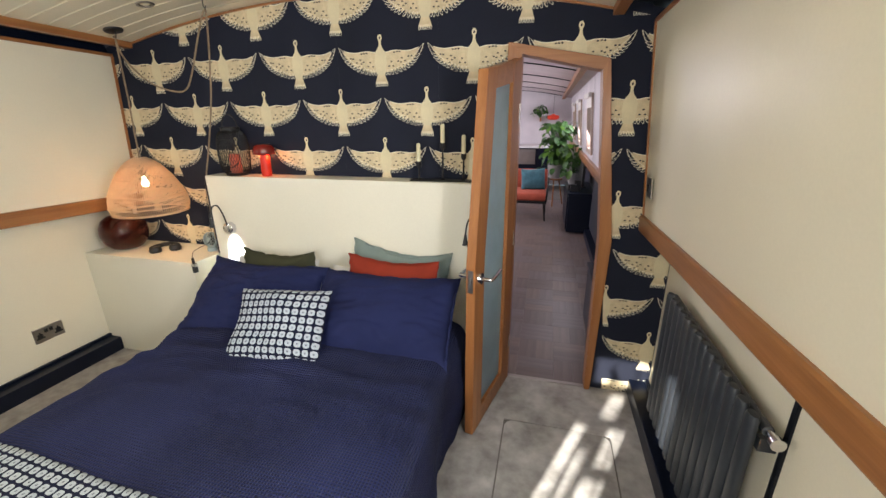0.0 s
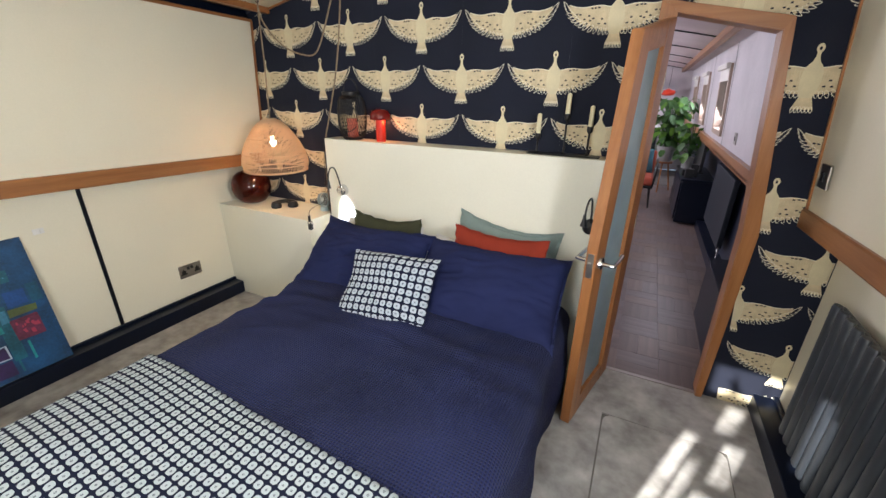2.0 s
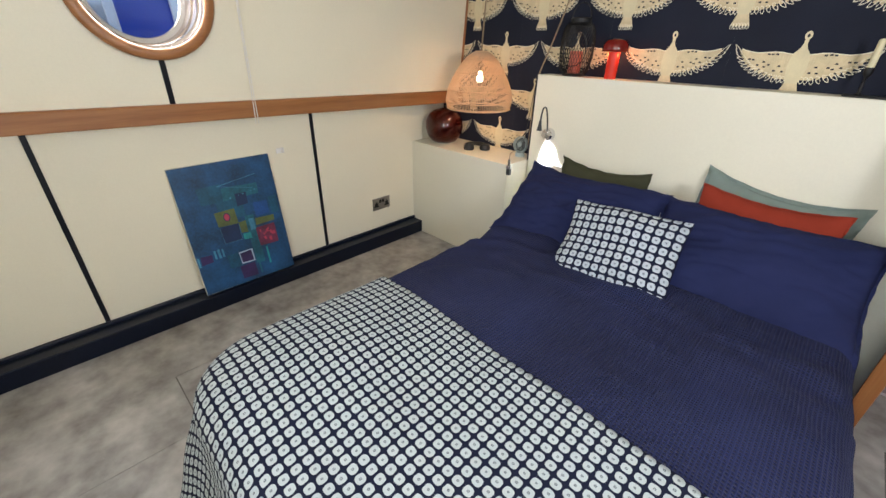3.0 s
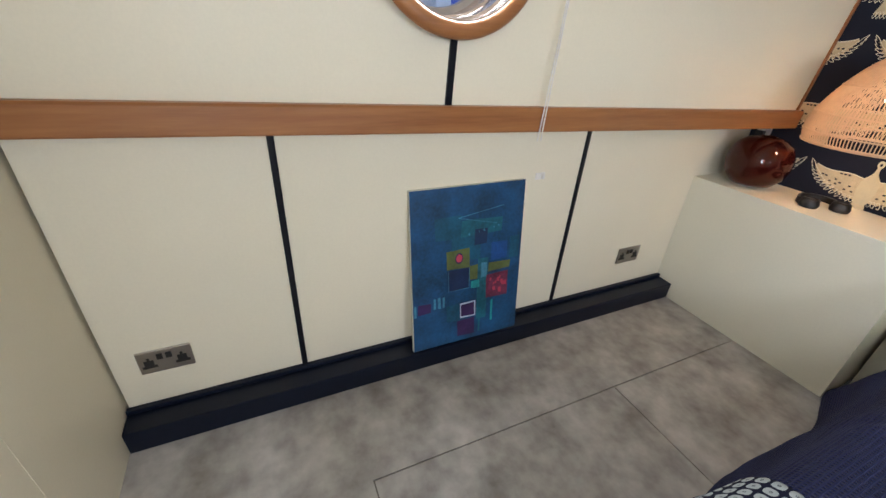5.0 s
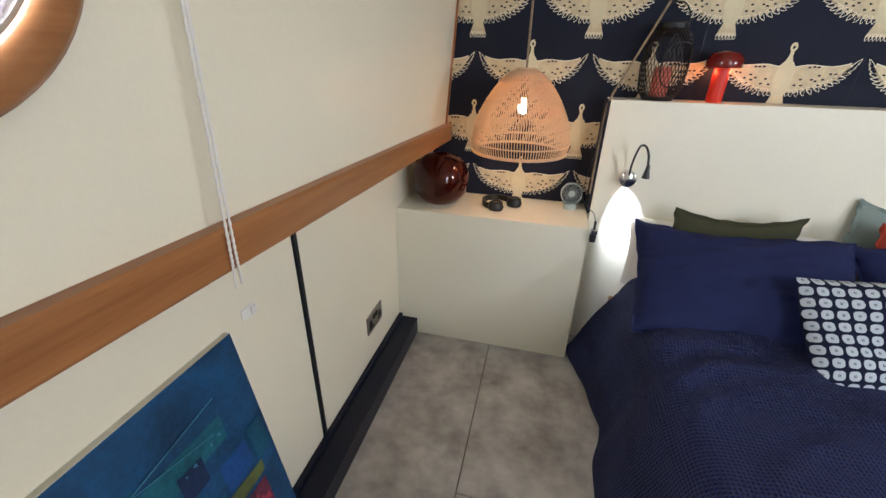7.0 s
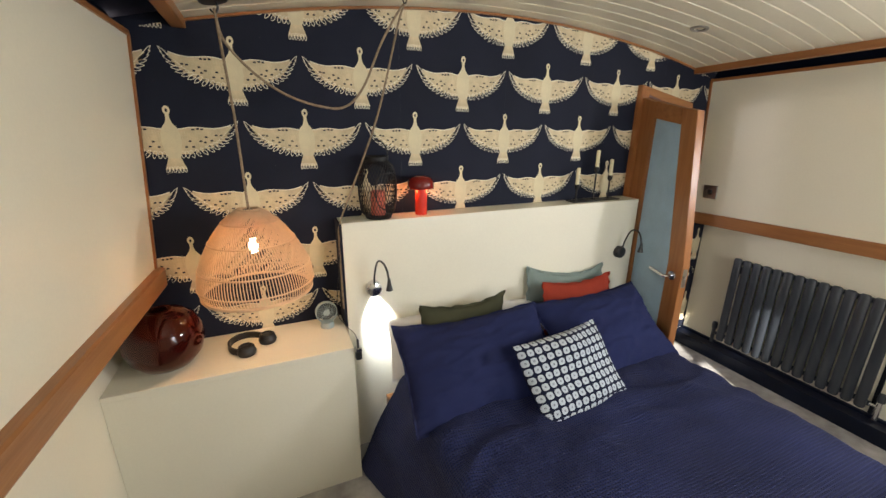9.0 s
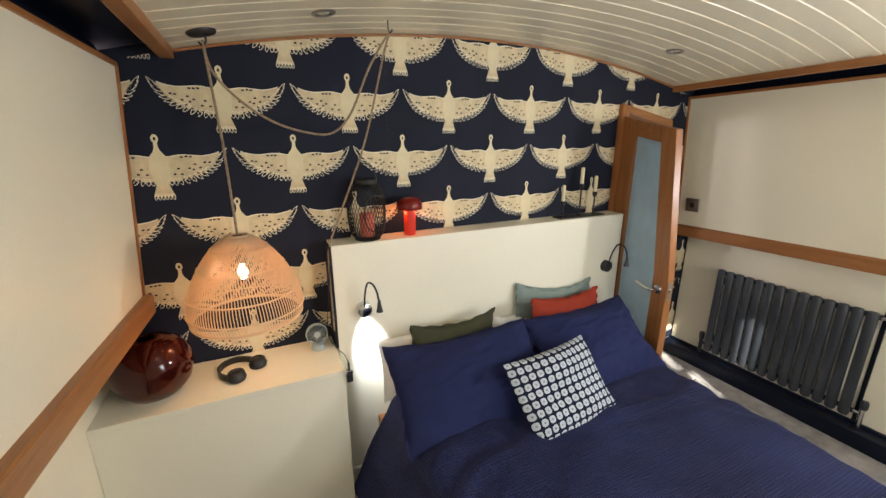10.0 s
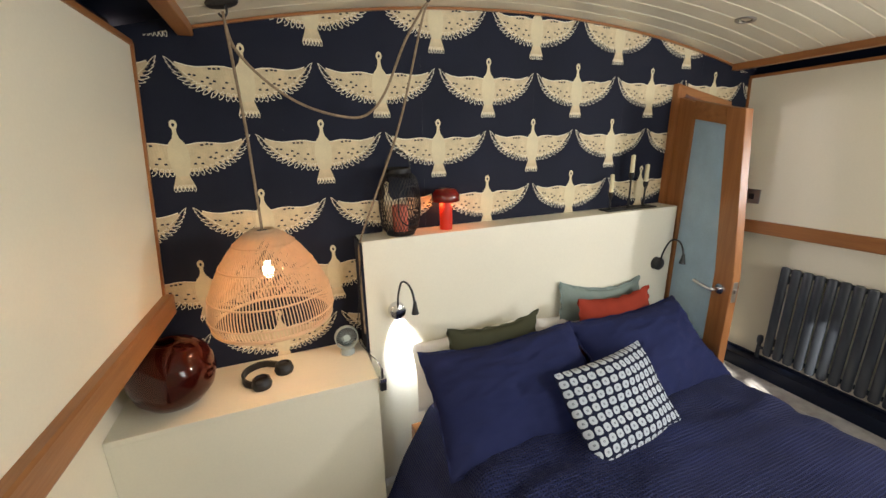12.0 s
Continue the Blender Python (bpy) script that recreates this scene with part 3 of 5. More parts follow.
# ceiling: boards laid across, curved, with fine joints
ceil = thing("ceiling", label="arched ceiling of cream-painted tongued boards")
ceil["kind"] = "structure"
bm = bmesh.new()
BOARD = 0.0833
y = STERN
across = [MID - 1.34 + 2.68 * k / 36 for k in range(37)]
while y < -0.001:
    y2 = min(y + BOARD, 0.0)
    sec = [(y + 0.0008, 0.005), (y + 0.004, 0.0), (y2 - 0.004, 0.0), (y2 - 0.0008, 0.005)]
    sheet(bm, lambda x, k: (x, sec[k][0], arch(x) + rise(sec[k][0]) + sec[k][1]), across, range(4))
    # pale strip in each joint paints its bright line
    sheet(bm, lambda x, k: (x, (y - 0.0012, y + 0.0012)[k], arch(x) + rise(y) + 0.0045), across, range(2), 1)
    y = y2
part("ceiling_boards", bm, [CEILING, CEIL_GROOVE], ceil)
bm = bmesh.new()
sheet(bm, lambda x, yy: (x, yy, arch(x) + rise(yy) + 0.05), [MID - 1.6 + 3.2 * k / 24 for k in range(25)], [STERN - 0.03, 0.0, BOW])
part("roof_plate", bm, NAVY_PAINT, ceil, "dark steel roof above the boards")


def downlight(x, y):
    ob = thing("downlight", (x, y, arch(x) + rise(y)), "small round brushed-steel ceiling downlight, switched off", "ceiling light", "downlights")
    m = Matrix.Rotation(math.atan(2 * 0.086 * (x - MID)), 4, "Y")
    bm = bmesh.new()
    lathe(bm, [(0.024, 0.0), (0.026, -0.004), (0.036, -0.005), (0.040, 0.0)], seg=32, m=m)
    shade(part("bezel", bm, STEEL, ob))
    bm = bmesh.new()
    lathe(bm, [(0.0, 0.002), (0.018, 0.002), (0.025, -0.002)], seg=24, m=m)
    shade(part("lens", bm, LENS, ob, "frosted lamp lens, unlit"))


for dx, dy in ((1.03, -0.35), (-0.59, -0.29), (0.89, -1.07), (-0.50, -1.07)):
    downlight(dx, dy)

# stern bulkhead; its doorway is unseen, opened to let the sun in
bm = bmesh.new()
for a, b, z0, z1 in ((-1.55, 0.46, 0.0, 2.14), (1.0, 2.02, 0.0, 2.14), (0.46, 1.0, 1.78, 2.14)):
    box(bm, a, b, STERN - 0.04, STERN, z0, z1)
for x in (-1.02, -0.55, -0.08):
    box(bm, x - 0.002, x + 0.002, STERN - 0.001, STERN + 0.0012, 0.1, 1.9)
tagged(part("wall_stern", bm, CREAM), "plain cream panelled stern wall", kind="structure")

# added light screen: slots traced back along the sun from each patch
sun_patch_screen = thing("sun_patch_screen", (0.73, STERN - 0.02, 0), "unseen slotted screen, added to shape the sun patches in the room", "door")
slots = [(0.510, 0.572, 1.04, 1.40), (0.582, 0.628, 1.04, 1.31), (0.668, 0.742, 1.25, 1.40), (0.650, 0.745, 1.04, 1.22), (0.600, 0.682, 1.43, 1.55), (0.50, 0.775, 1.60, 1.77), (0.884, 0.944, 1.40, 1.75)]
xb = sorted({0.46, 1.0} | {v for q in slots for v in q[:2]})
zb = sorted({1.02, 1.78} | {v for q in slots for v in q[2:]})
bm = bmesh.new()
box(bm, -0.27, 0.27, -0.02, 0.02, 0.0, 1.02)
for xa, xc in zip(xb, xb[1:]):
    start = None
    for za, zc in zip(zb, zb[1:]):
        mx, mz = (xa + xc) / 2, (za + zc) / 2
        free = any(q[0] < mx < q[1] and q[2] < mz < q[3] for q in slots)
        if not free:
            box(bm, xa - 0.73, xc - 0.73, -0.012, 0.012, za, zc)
part("boards", bm, CREAM, sun_patch_screen)

# carpeted floor with its joints and the loose hatch
floor = thing("floor", label="floor covered in mottled grey suede-like carpet")
floor["kind"] = "structure"
bm = bmesh.new()
box(bm, -1.46, 1.92, STERN, 0.0, -0.06, -0.006)
part("underlay", bm, CARPET_EDGE, floor)


def carpet_piece(x0, x1, y0, y1, corner=0.004, top=0.0):
    bm = bmesh.new()
    outline = []
    for cx, cy, g0 in ((x1 - corner, y1 - corner, 0), (x0 + corner, y1 - corner, 90), (x0 + corner, y0 + corner, 180), (x1 - corner, y0 + corner, 270)):
        for q in range(5):
            g = radians(g0 + 22.5 * q)
            outline.append((cx + corner * math.cos(g), cy + corner * math.sin(g)))
    prism(bm, outline, 0.012, pose(0, 0, top - 0.012))
    part("carpet_piece", bm, CARPET, floor)


J = 0.0024
for x0, x1, y0, y1 in ((-1.46, -0.975 - J, STERN, 0), (-0.975 - J, -0.63, STERN, -2.07 - J), (-0.63 + J, 1.175, STERN, -2.07 - J), (-0.975 + J, 1.175, -2.07 + J, -1.08 - J),
                       (-0.975 + J, 1.175, -1.08 + J, 0), (1.675, 1.92, STERN, 0), (1.175, 1.675, -0.36, 0.0), (1.175, 1.675, STERN, -0.98)):
    carpet_piece(x0, x1, y0, y1, 0.0002)
carpet_piece(1.1815, 1.6685, -0.9735, -0.3665, 0.045, 0.002)

# doorway: frame, sill, open glazed door
door = thing("door_1", (1.157, -0.034, 0.0), "open oak door with a tall frosted glass panel, cut to the hull's slope", "door")
door["kind"] = "structure"
frame_ob = thing("door_frame", (0, 0, 0), "oak door frame with a sloping head and a cranked jamb")
frame_ob["kind"] = "structure"
stand = Matrix.Rotation(math.pi / 2, 4, "X")      # outlines in x and z, thickness towards -y


def upright(outline, y, thick, bevel=0.003, m=None):
    bm = bmesh.new()
    prism(bm, outline, thick, pose(0, y, 0) @ stand, bevel)
    if m:
        bmesh.ops.transform(bm, matrix=m, verts=bm.verts)
    return bm


part("jamb", upright([(1.092, 0), (1.156, 0), (1.156, 1.72), (1.092, 1.752)], 0.07, 0.10), OAK_Z, frame_ob)
part("jamb", upright([(1.578, 0), (1.607, 0), (1.624, 0.86), (1.529, 1.668), (1.500, 1.64), (1.567, 0.86)], 0.07, 0.10), OAK_Z, frame_ob, "cranked oak jamb")
part("head", upright([(1.092, 1.752), (1.156, 1.700), (1.502, 1.622), (1.529, 1.668)], 0.0715, 0.103), OAK_X, frame_ob)
bm = bmesh.new()
box(bm, 1.156, 1.58, -0.012, 0.012, -0.004, 0.004, 0.002)
part("threshold_strip", bm, STEEL, frame_ob, "thin metal threshold strip")

swing = Matrix.Rotation(radians(-103.0), 4, "Z")   # the leaf, hinged at the origin, open into the room


def leaf_part(name, outline, y, thick, mt, label="", bevel=0.002):
    return part(name, upright(outline, y, thick, bevel, swing), mt, door, label)


WID, TALL = 0.500, 1.685
edge_top = 0.405
leaf_part("hinge_stile", [(0.0, 0.012), (0.11, 0.012), (0.11, 1.655), (0.0, TALL)], 0.0, 0.04, OAK_Z)
leaf_part("lock_stile", [(0.395, 0.012), (WID, 0.012), (WID, 0.86), (edge_top, 1.603), (0.305, 1.62), (0.395, 0.86)], 0.0, 0.04, OAK_Z)
leaf_part("bottom_rail", [(0.11, 0.012), (0.395, 0.012), (0.395, 0.105), (0.11, 0.105)], -0.001, 0.038, OAK_X)
leaf_part("top_rail", [(0.11, 1.575), (0.3135, 1.54), (0.305, 1.62), (0.11, 1.661)], -0.001, 0.038, OAK_X)
leaf_part("glass_panel", [(0.105, 0.10), (0.398, 0.10), (0.398, 0.862), (0.318, 1.545), (0.105, 1.58)], -0.017, 0.006, FROSTED, "frosted glass", 0)
for yy in (0.0, -0.04):
    bm = bmesh.new()
    s = 1 if yy == 0 else -1
    lathe(bm, [(0.0, 0.010), (0.024, 0.009), (0.026, 0.0)], seg=24, m=pose(0.445, yy, 0.79) @ Matrix.Rotation(-s * math.pi / 2, 4, "X"))
    tube(bm, smooth_path([(0.445, yy, 0.79), (0.445, yy + s * 0.045, 0.79), (0.43, yy + s * 0.052, 0.79), (0.335, yy + s * 0.05, 0.798)]), 0.0085, 10)
    bmesh.ops.transform(bm, matrix=swing, verts=bm.verts)
    shade(part("lever_handle", bm, CHROME, door, "chrome lever handle"))
bm = bmesh.new()
box(bm, WID - 0.001, WID + 0.002, -0.032, -0.008, 0.74, 0.84, 0.001)
box(bm, WID, WID + 0.010, -0.026, -0.014, 0.785, 0.805, 0.002)
bmesh.ops.transform(bm, matrix=swing, verts=bm.verts)
part("latch_plate", bm, STEEL, door, "steel latch plate")
for hz in (0.25, 0.85, 1.45):
    bm = bmesh.new()
    lathe(bm, [(0.0, -0.04), (0.006, -0.04), (0.006, 0.04), (0.0, 0.04)], (-0.004, -0.004, hz), 12)
    part("hinge", bm, CHROME, door)

# half-height bed wall
head = thing("headboard_wall", (0, 0, 0), "cream-painted half-height wall behind the bed with a shelf top")
head["kind"] = "structure"
bm = bmesh.new()
box(bm, -0.604, 1.08, -0.13, -0.003, 0.0, 1.133, 0.002)
part("board", bm, CREAM_BOARD, head)
bm = bmesh.new()
box(bm, -0.614, -0.6045, -0.128, -0.003, 0.66, 1.128)
part("papered_end", bm, NAVY_PAPER, head, "end papered in navy")

cab = thing("boxed_cupboard", (-1.03, -0.16, 0), "plain cream-painted boxed cupboard with a flat top", "cupboard")
bm = bmesh.new()
box(bm, -1.44 + 1.03, -0.617 + 1.03, -0.317 + 0.16, -0.128 + 0.16, 0.0, 0.642)
box(bm, -1.44 + 1.03, -0.618 + 1.03, -0.13 + 0.162, -0.003 + 0.16, 0.0, 0.642, 0.002)
part("carcass", bm, CREAM_BOARD, cab)
bm = bmesh.new()
box(bm, -1.44 + 1.03, -0.617 + 1.03, -0.317 + 0.16, -0.003 + 0.16, 0.642, 0.662, 0.001)
part("top", bm, CREAM_BOARD, cab)


# ---- fittings on the walls ----
def socket(x, y, z, facing):
    ob = thing("double_socket", (x, y, z), "double electric socket, brushed steel plate with black inserts", "socket", "wall sockets")
    bm = bmesh.new()
    box(bm, 0, 0.006, -0.073, 0.073, -0.043, 0.043, 0.003)
    part("plate", bm, STEEL, ob)
    for s in (-1, 1):
        bm = bmesh.new()
        box(bm, 0.004, 0.0075, s * 0.044 - 0.004, s * 0.044 + 0.004, 0.002, 0.018, 0.001)
        box(bm, 0.004, 0.0075, s * 0.044 - 0.020, s * 0.044 + 0.020, -0.022, -0.012, 0.001)
        box(bm, 0.004, 0.0070, s * 0.044 - 0.013, s * 0.044 + 0.013, -0.014, 0.008, 0.001)
        part("pin_insert", bm, BLACK, ob, "black pin insert")
        bm = bmesh.new()
        box(bm, 0.004, 0.010, s * 0.012 - 0.008, s * 0.012 + 0.008, 0.008, 0.028, 0.001)
        part("rocker", bm, BLACK, ob, "black rocker switch")


socket(-1.441, -0.615, 0.276, 1)
socket(-1.441, -2.60, 0.268, 1)

sw = thing("light_switch", (1.7385, -0.106, 1.135), "square brushed-steel switch plate with a small dark dimmer", "switch")
sw.rotation_euler = (0, radians(-4.4), 0)
bm = bmesh.new()
box(bm, -0.006, 0.002, -0.043, 0.043, -0.043, 0.043, 0.003)
part("plate", bm, STEEL, sw)
bm = bmesh.new()
box(bm, -0.012, -0.006, -0.014, 0.014, -0.016, 0.016, 0.002)
part("dimmer", bm, BLACK, sw)

rad = thing("column_radiator", (1.858, -0.672, 0.006), "anthracite column radiator of fourteen upright oval tubes", "radiator")
RY0, RY1, RN = -0.262, -1.035, 14
for k in range(RN):
    yy = RY0 + (RY1 - RY0) * (k + 0.5) / RN + 0.65
    bm = bmesh.new()
    lathe(bm, [(0.0, 0.138), (0.018, 0.14), (0.0235, 0.15), (0.0235, 0.715), (0.018, 0.726), (0.0, 0.728)], (0, 0, 0), 14)
    bmesh.ops.transform(bm, matrix=pose(-0.025, yy, 0) @ Matrix.Diagonal((0.62, 1, 1, 1)), verts=bm.verts)
    shade(part("column", bm, RAD, rad))
for z in (0.168, 0.700):
    bm = bmesh.new()
    tube(bm, [(0.0, RY0 + 0.65, z), (0.0, RY1 + 0.65, z)], 0.014, 12)
    part("manifold", bm, RAD, rad)
for yy, s in ((RY0 + 0.65, 1), (RY1 + 0.65, -1)):
    bm = bmesh.new()
    tube(bm, [(0, yy, 0.168), (0, yy + s * 0.035, 0.168)], 0.010, 12)
    tube(bm, [(0, yy + s * 0.035, 0.20), (0, yy + s * 0.035, 0.09)], 0.011, 12)
    shade(part("valve_body", bm, RAD if s > 0 else CHROME, rad, "radiator valve and tail"))
    bm = bmesh.new()
    lathe(bm, [(0, 0.20), (0.016, 0.20), (0.017, 0.23), (0.013, 0.245), (0, 0.247)], (0, yy + s * 0.035, 0), 16)
    shade(part("valve_cap", bm, RAD, rad))
for yy, z in ((RY0 + 0.62, 0.64), (RY1 + 0.68, 0.64), (RY0 + 0.62, 0.22), (RY1 + 0.68, 0.22)):
    bm = bmesh.new()
    box(bm, 0.0, 0.048, yy - 0.01, yy + 0.01, z - 0.02, z + 0.02, 0.002)
    part("bracket", bm, RAD, rad)
bm = bmesh.new()
tube(bm, [(0.0, RY1 + 0.65, 0.700), (0.0, RY1 + 0.62, 0.700)], 0.009, 10)
lathe(bm, [(0, 0), (0.015, 0), (0.017, 0.018), (0.0, 0.022)], seg=12, m=pose(0, RY1 + 0.622, 0.70) @ Matrix.Rotation(math.pi / 2, 4, "X"))
shade(part("bleed_plug", bm, CHROME, rad, "chrome bleed plug"))

# blind cord by the porthole
cord = thing("blind_cord", (-1.333, -1.41, 1.02), "looped white bead-chain cord of a blind, hanging on the wall", "blind cord")
bm = bmesh.new()
for s in (-1, 1):
    pts = [(0.072, s * 0.003 + 0.012, 0.78), (0.044, s * 0.003 + 0.010, 0.30), (0.030, s * 0.005 + 0.008, -0.02), (0.028, s * 0.007 + 0.006, -0.10)]
    path = smooth_path(pts, 30)
    tube(bm, path, [0.0016 if k % 2 else 0.0028 for k in range(len(path))], 6)
shade(part("bead_chain", bm, WHITE_COTTON, cord))
clip_ob = thing("cord_clip", (-1.441, -1.262, 0.745), "small clear plastic cord clip screwed to the panel", "clip")
bm = bmesh.new()
box(bm, 0, 0.004, -0.022, 0.022, -0.014, 0.014, 0.002)
box(bm, 0.004, 0.010, 0.004, 0.018, -0.010, 0.010, 0.002)
part("plate", bm, WHITE_COTTON, clip_ob)


# ---- the painting ----
art = thing("abstract_painting", (-1.385, -1.57, 0.105), "unframed blue abstract canvas with small coloured squares, leaning on the panel", "painting")
AW, AH = 0.468, 0.645
tilt = math.atan2(0.085, 0.63)


def art_m():
    """Canvas: u along y, v upwards along the leaning face."""
    return pose(0.045, 0, 0.0) @ Matrix.Rotation(-tilt, 4, "Y")


bm = bmesh.new()
box(bm, -0.018, 0.0, -AW / 2, AW / 2, 0.0, AH, 0.002)
bmesh.ops.transform(bm, matrix=art_m(), verts=bm.verts)
part("canvas", bm, paint("canvas_edge", (0.62, 0.60, 0.50), 0.8), art)
TEAL = [paint("art_ink_%s" % n, c, 0.5, 0, v, 9, 90, 0.3) for n, c, v in (
    ("blue", (0.008, 0.060, 0.155), 0.35), ("teal", (0.012, 0.115, 0.165), 0.3), ("olive", (0.10, 0.125, 0.035), 0.25), ("crimson", (0.16, 0.025, 0.065), 0.35),
    ("violet", (0.035, 0.012, 0.075), 0.25), ("sky", (0.06, 0.22, 0.34), 0.3), ("line", (0.45, 0.52, 0.62), 0.1), ("pink", (0.42, 0.04, 0.08), 0.15),
    ("cobalt", (0.010, 0.065, 0.24), 0.3), ("turquoise", (0.02, 0.26, 0.27), 0.25), ("night", (0.008, 0.022, 0.075), 0.2), ("deep", (0.008, 0.080, 0.145), 0.3))]


def patch(points, mat, lift, name="paint_patch"):
    """A painted shape on the canvas, by its corners as shares of the width and height."""
    bm = bmesh.new()
    bm.faces.new([bm.verts.new((lift, (u - 0.5) * AW, v * AH)) for u, v in points])
    bmesh.ops.transform(bm, matrix=art_m(), verts=bm.verts)
    return part(name, bm, TEAL[mat], art)


def ink(u0, u1, v0, v1, mat, lift, name="paint_patch"):
    k = 0.006 * math.sin(40 * u0 + 90 * v0)
    patch([(u0, v0), (u1 + k, v0 - k), (u1, v1 + k), (u0 - k, v1)], mat, lift, name)


ink(0.003, 0.997, 0.003, 0.997, 0, 0.0006, "painted_ground")
for n, (u0, u1, v0, v1, mt) in enumerate((
        (0.34, 0.60, 0.55, 0.80, 11), (0.20, 0.42, 0.70, 0.83, 11), (0.42, 0.80, 0.70, 0.80, 1), (0.30, 0.50, 0.51, 0.625, 2), (0.31, 0.50, 0.37, 0.50, 10),
        (0.51, 0.60, 0.42, 0.51, 2), (0.58, 0.68, 0.13, 0.55, 1), (0.68, 0.90, 0.45, 0.51, 2), (0.67, 0.88, 0.27, 0.43, 3), (0.70, 0.86, 0.52, 0.64, 8))):
    ink(u0, u1, v0, v1, mt, 0.0012 + 0.0001 * n)
for n, (u0, u1, v0, v1, mt) in enumerate((
        (0.42, 0.57, 0.165, 0.27, 6), (0.435, 0.555, 0.177, 0.258, 4), (0.04, 0.16, 0.25, 0.32, 4), (0.01, 0.03, 0.24, 0.32, 5), (0.18, 0.20, 0.27, 0.34, 5),
        (0.22, 0.24, 0.27, 0.34, 5), (0.26, 0.28, 0.27, 0.34, 5), (0.52, 0.60, 0.36, 0.41, 9), (0.61, 0.67, 0.42, 0.52, 5), (0.54, 0.66, 0.64, 0.74, 10),
        (0.40, 0.56, 0.04, 0.15, 4), (0.30, 0.42, 0.16, 0.27, 11), (0.72, 0.74, 0.10, 0.25, 9), (0.60, 0.615, 0.04, 0.25, 1), (0.88, 0.97, 0.52, 0.66, 11))):
    ink(u0, u1, v0, v1, mt, 0.0024 + 0.0001 * n)
for rr, mt, lf in ((0.036, 4, 0.0042), (0.027, 7, 0.0046)):
    patch([(0.405 + rr * math.cos(g), 0.575 + 0.95 * rr * math.sin(g)) for g in [2 * math.pi * k / 16 for k in range(16)]], mt, lf, "paint_dot")
rnd = random.Random(3)
for k in range(12):
    u, v = 0.695 + 0.15 * rnd.random(), 0.29 + 0.115 * rnd.random()
    ink(u, u + 0.018, v, v + 0.022, 7, 0.0046, "paint_dab")
for k in range(9):
    ink(0.44 + 0.045 * k, 0.450 + 0.045 * k, 0.705 + 0.005 * k, 0.712 + 0.005 * k, 5, 0.0046, "paint_dab")
for u0, v0, u1, v1, w in ((0.39, 0.82, 0.80, 0.865, 0.0022), (0.39, 0.82, 0.74, 0.76, 0.0016), (0.31, 0.50, 0.315, 0.37, 0.0016), (0.31, 0.37, 0.50, 0.37, 0.0012), (0.50, 0.50, 0.50, 0.37, 0.0018)):
    d = Vector((u1 - u0, v1 - v0)).normalized() * w
    patch([(u0 - d.y, v0 + d.x), (u0 + d.y, v0 - d.x), (u1 + d.y, v1 - d.x), (u1 - d.y, v1 + d.x)], 5, 0.0048, "paint_line")


# ---- the bed ----
BX0, BX1, BY1, BTOP = -0.40, 0.945, -2.08, 0.455
bed = thing("double_bed", (0.29, -1.1, 0), "double bed made up with navy bedding, on a plain oak frame", "bed")


def at_bed(bm):
    bmesh.ops.translate(bm, vec=(-0.29, 1.1, 0), verts=bm.verts)
    return bm


bm = bmesh.new()
box(bm, BX0 + 0.05, BX1 - 0.06, BY1 + 0.10, -0.14, 0.17, 0.37, 0.04)
part("mattress", at_bed(bm), WHITE_COTTON, bed)
for a, b, c, d in ((BX0 + 0.02, BX0 + 0.05, BY1 + 0.11, -0.14), (BX1 - 0.07, BX1 - 0.04, BY1 + 0.11, -0.14), (BX0 + 0.05, BX1 - 0.07, BY1 + 0.11, BY1 + 0.14)):
    bm = bmesh.new()
    box(bm, a, b, c, d, 0.10, 0.24, 0.004)
    part("side_rail", at_bed(bm), OAK_Y, bed)
for a in (BX0 - 0.05, BX1 - 0.09):
    for b in (-0.20, BY1 + 0.16):
        bm = bmesh.new()
        box(bm, a, a + 0.055, b, b + 0.055, 0.0, 0.27 if b > -1 else 0.16, 0.004)
        part("leg", at_bed(bm), OAK_Z, bed)


def drape(bm, a, b, top, x0, x1, y1, r, flare, bulge, rnd_amp, uvl=None):
    """Where the cloth's point (a, b) lies when it hangs over the bed's edges."""
    rc = 0.24
    ox = min(0.0, a - (x0 + rc)) + max(0.0, a - (x1 - rc))
    oy = min(0.0, b - (y1 + rc))
    far = math.hypot(ox, oy)
    over = far - (rc - r)
    px, py, drop = a, b, 0.0
    if over > 0:
        nx, ny = ox / far, oy / far
        arc = r * math.pi / 2
        if over < arc:
            reach, drop = rc - r + r * math.sin(over / r), r * (1 - math.cos(over / r))
        else:
            reach, drop = rc + flare * (over - arc), r + (over - arc)
        px, py = a - ox + nx * reach, b - oy + ny * reach
    dx, dy = (drop if abs(ox) > abs(oy) else 0.0), (drop if abs(oy) >= abs(ox) and oy else 0.0)
    # belly of the filling
    cx = (a - (x0 + x1) / 2) / ((x1 - x0) / 2)
    z = top - drop + bulge * max(0, 1 - cx ** 4) * min(1, max(0, (b - y1) / 0.3))
    n1 = noise.noise(Vector((a * 2.2, b * 2.2, 3.1)))
    n2 = noise.noise(Vector((a * 6.5, b * 6.5, 7.7)))
    hang = min(1, drop / 0.2)
    z += rnd_amp * (n1 * 0.9 + n2 * 0.35) * (1 - 0.5 * hang)
    if dx > r * 0.7:
        s = -1 if a < 0 else 1
        px += s * hang * (0.018 * math.sin(b * 11 + 2 * n1) + 0.012 * n2 + 0.01)
    if dy > r * 0.7:
        py -= hang * (0.022 * math.sin(a * 12 + 1.5 * n1) + 0.012 * n2)
    return Vector((px, py, z))


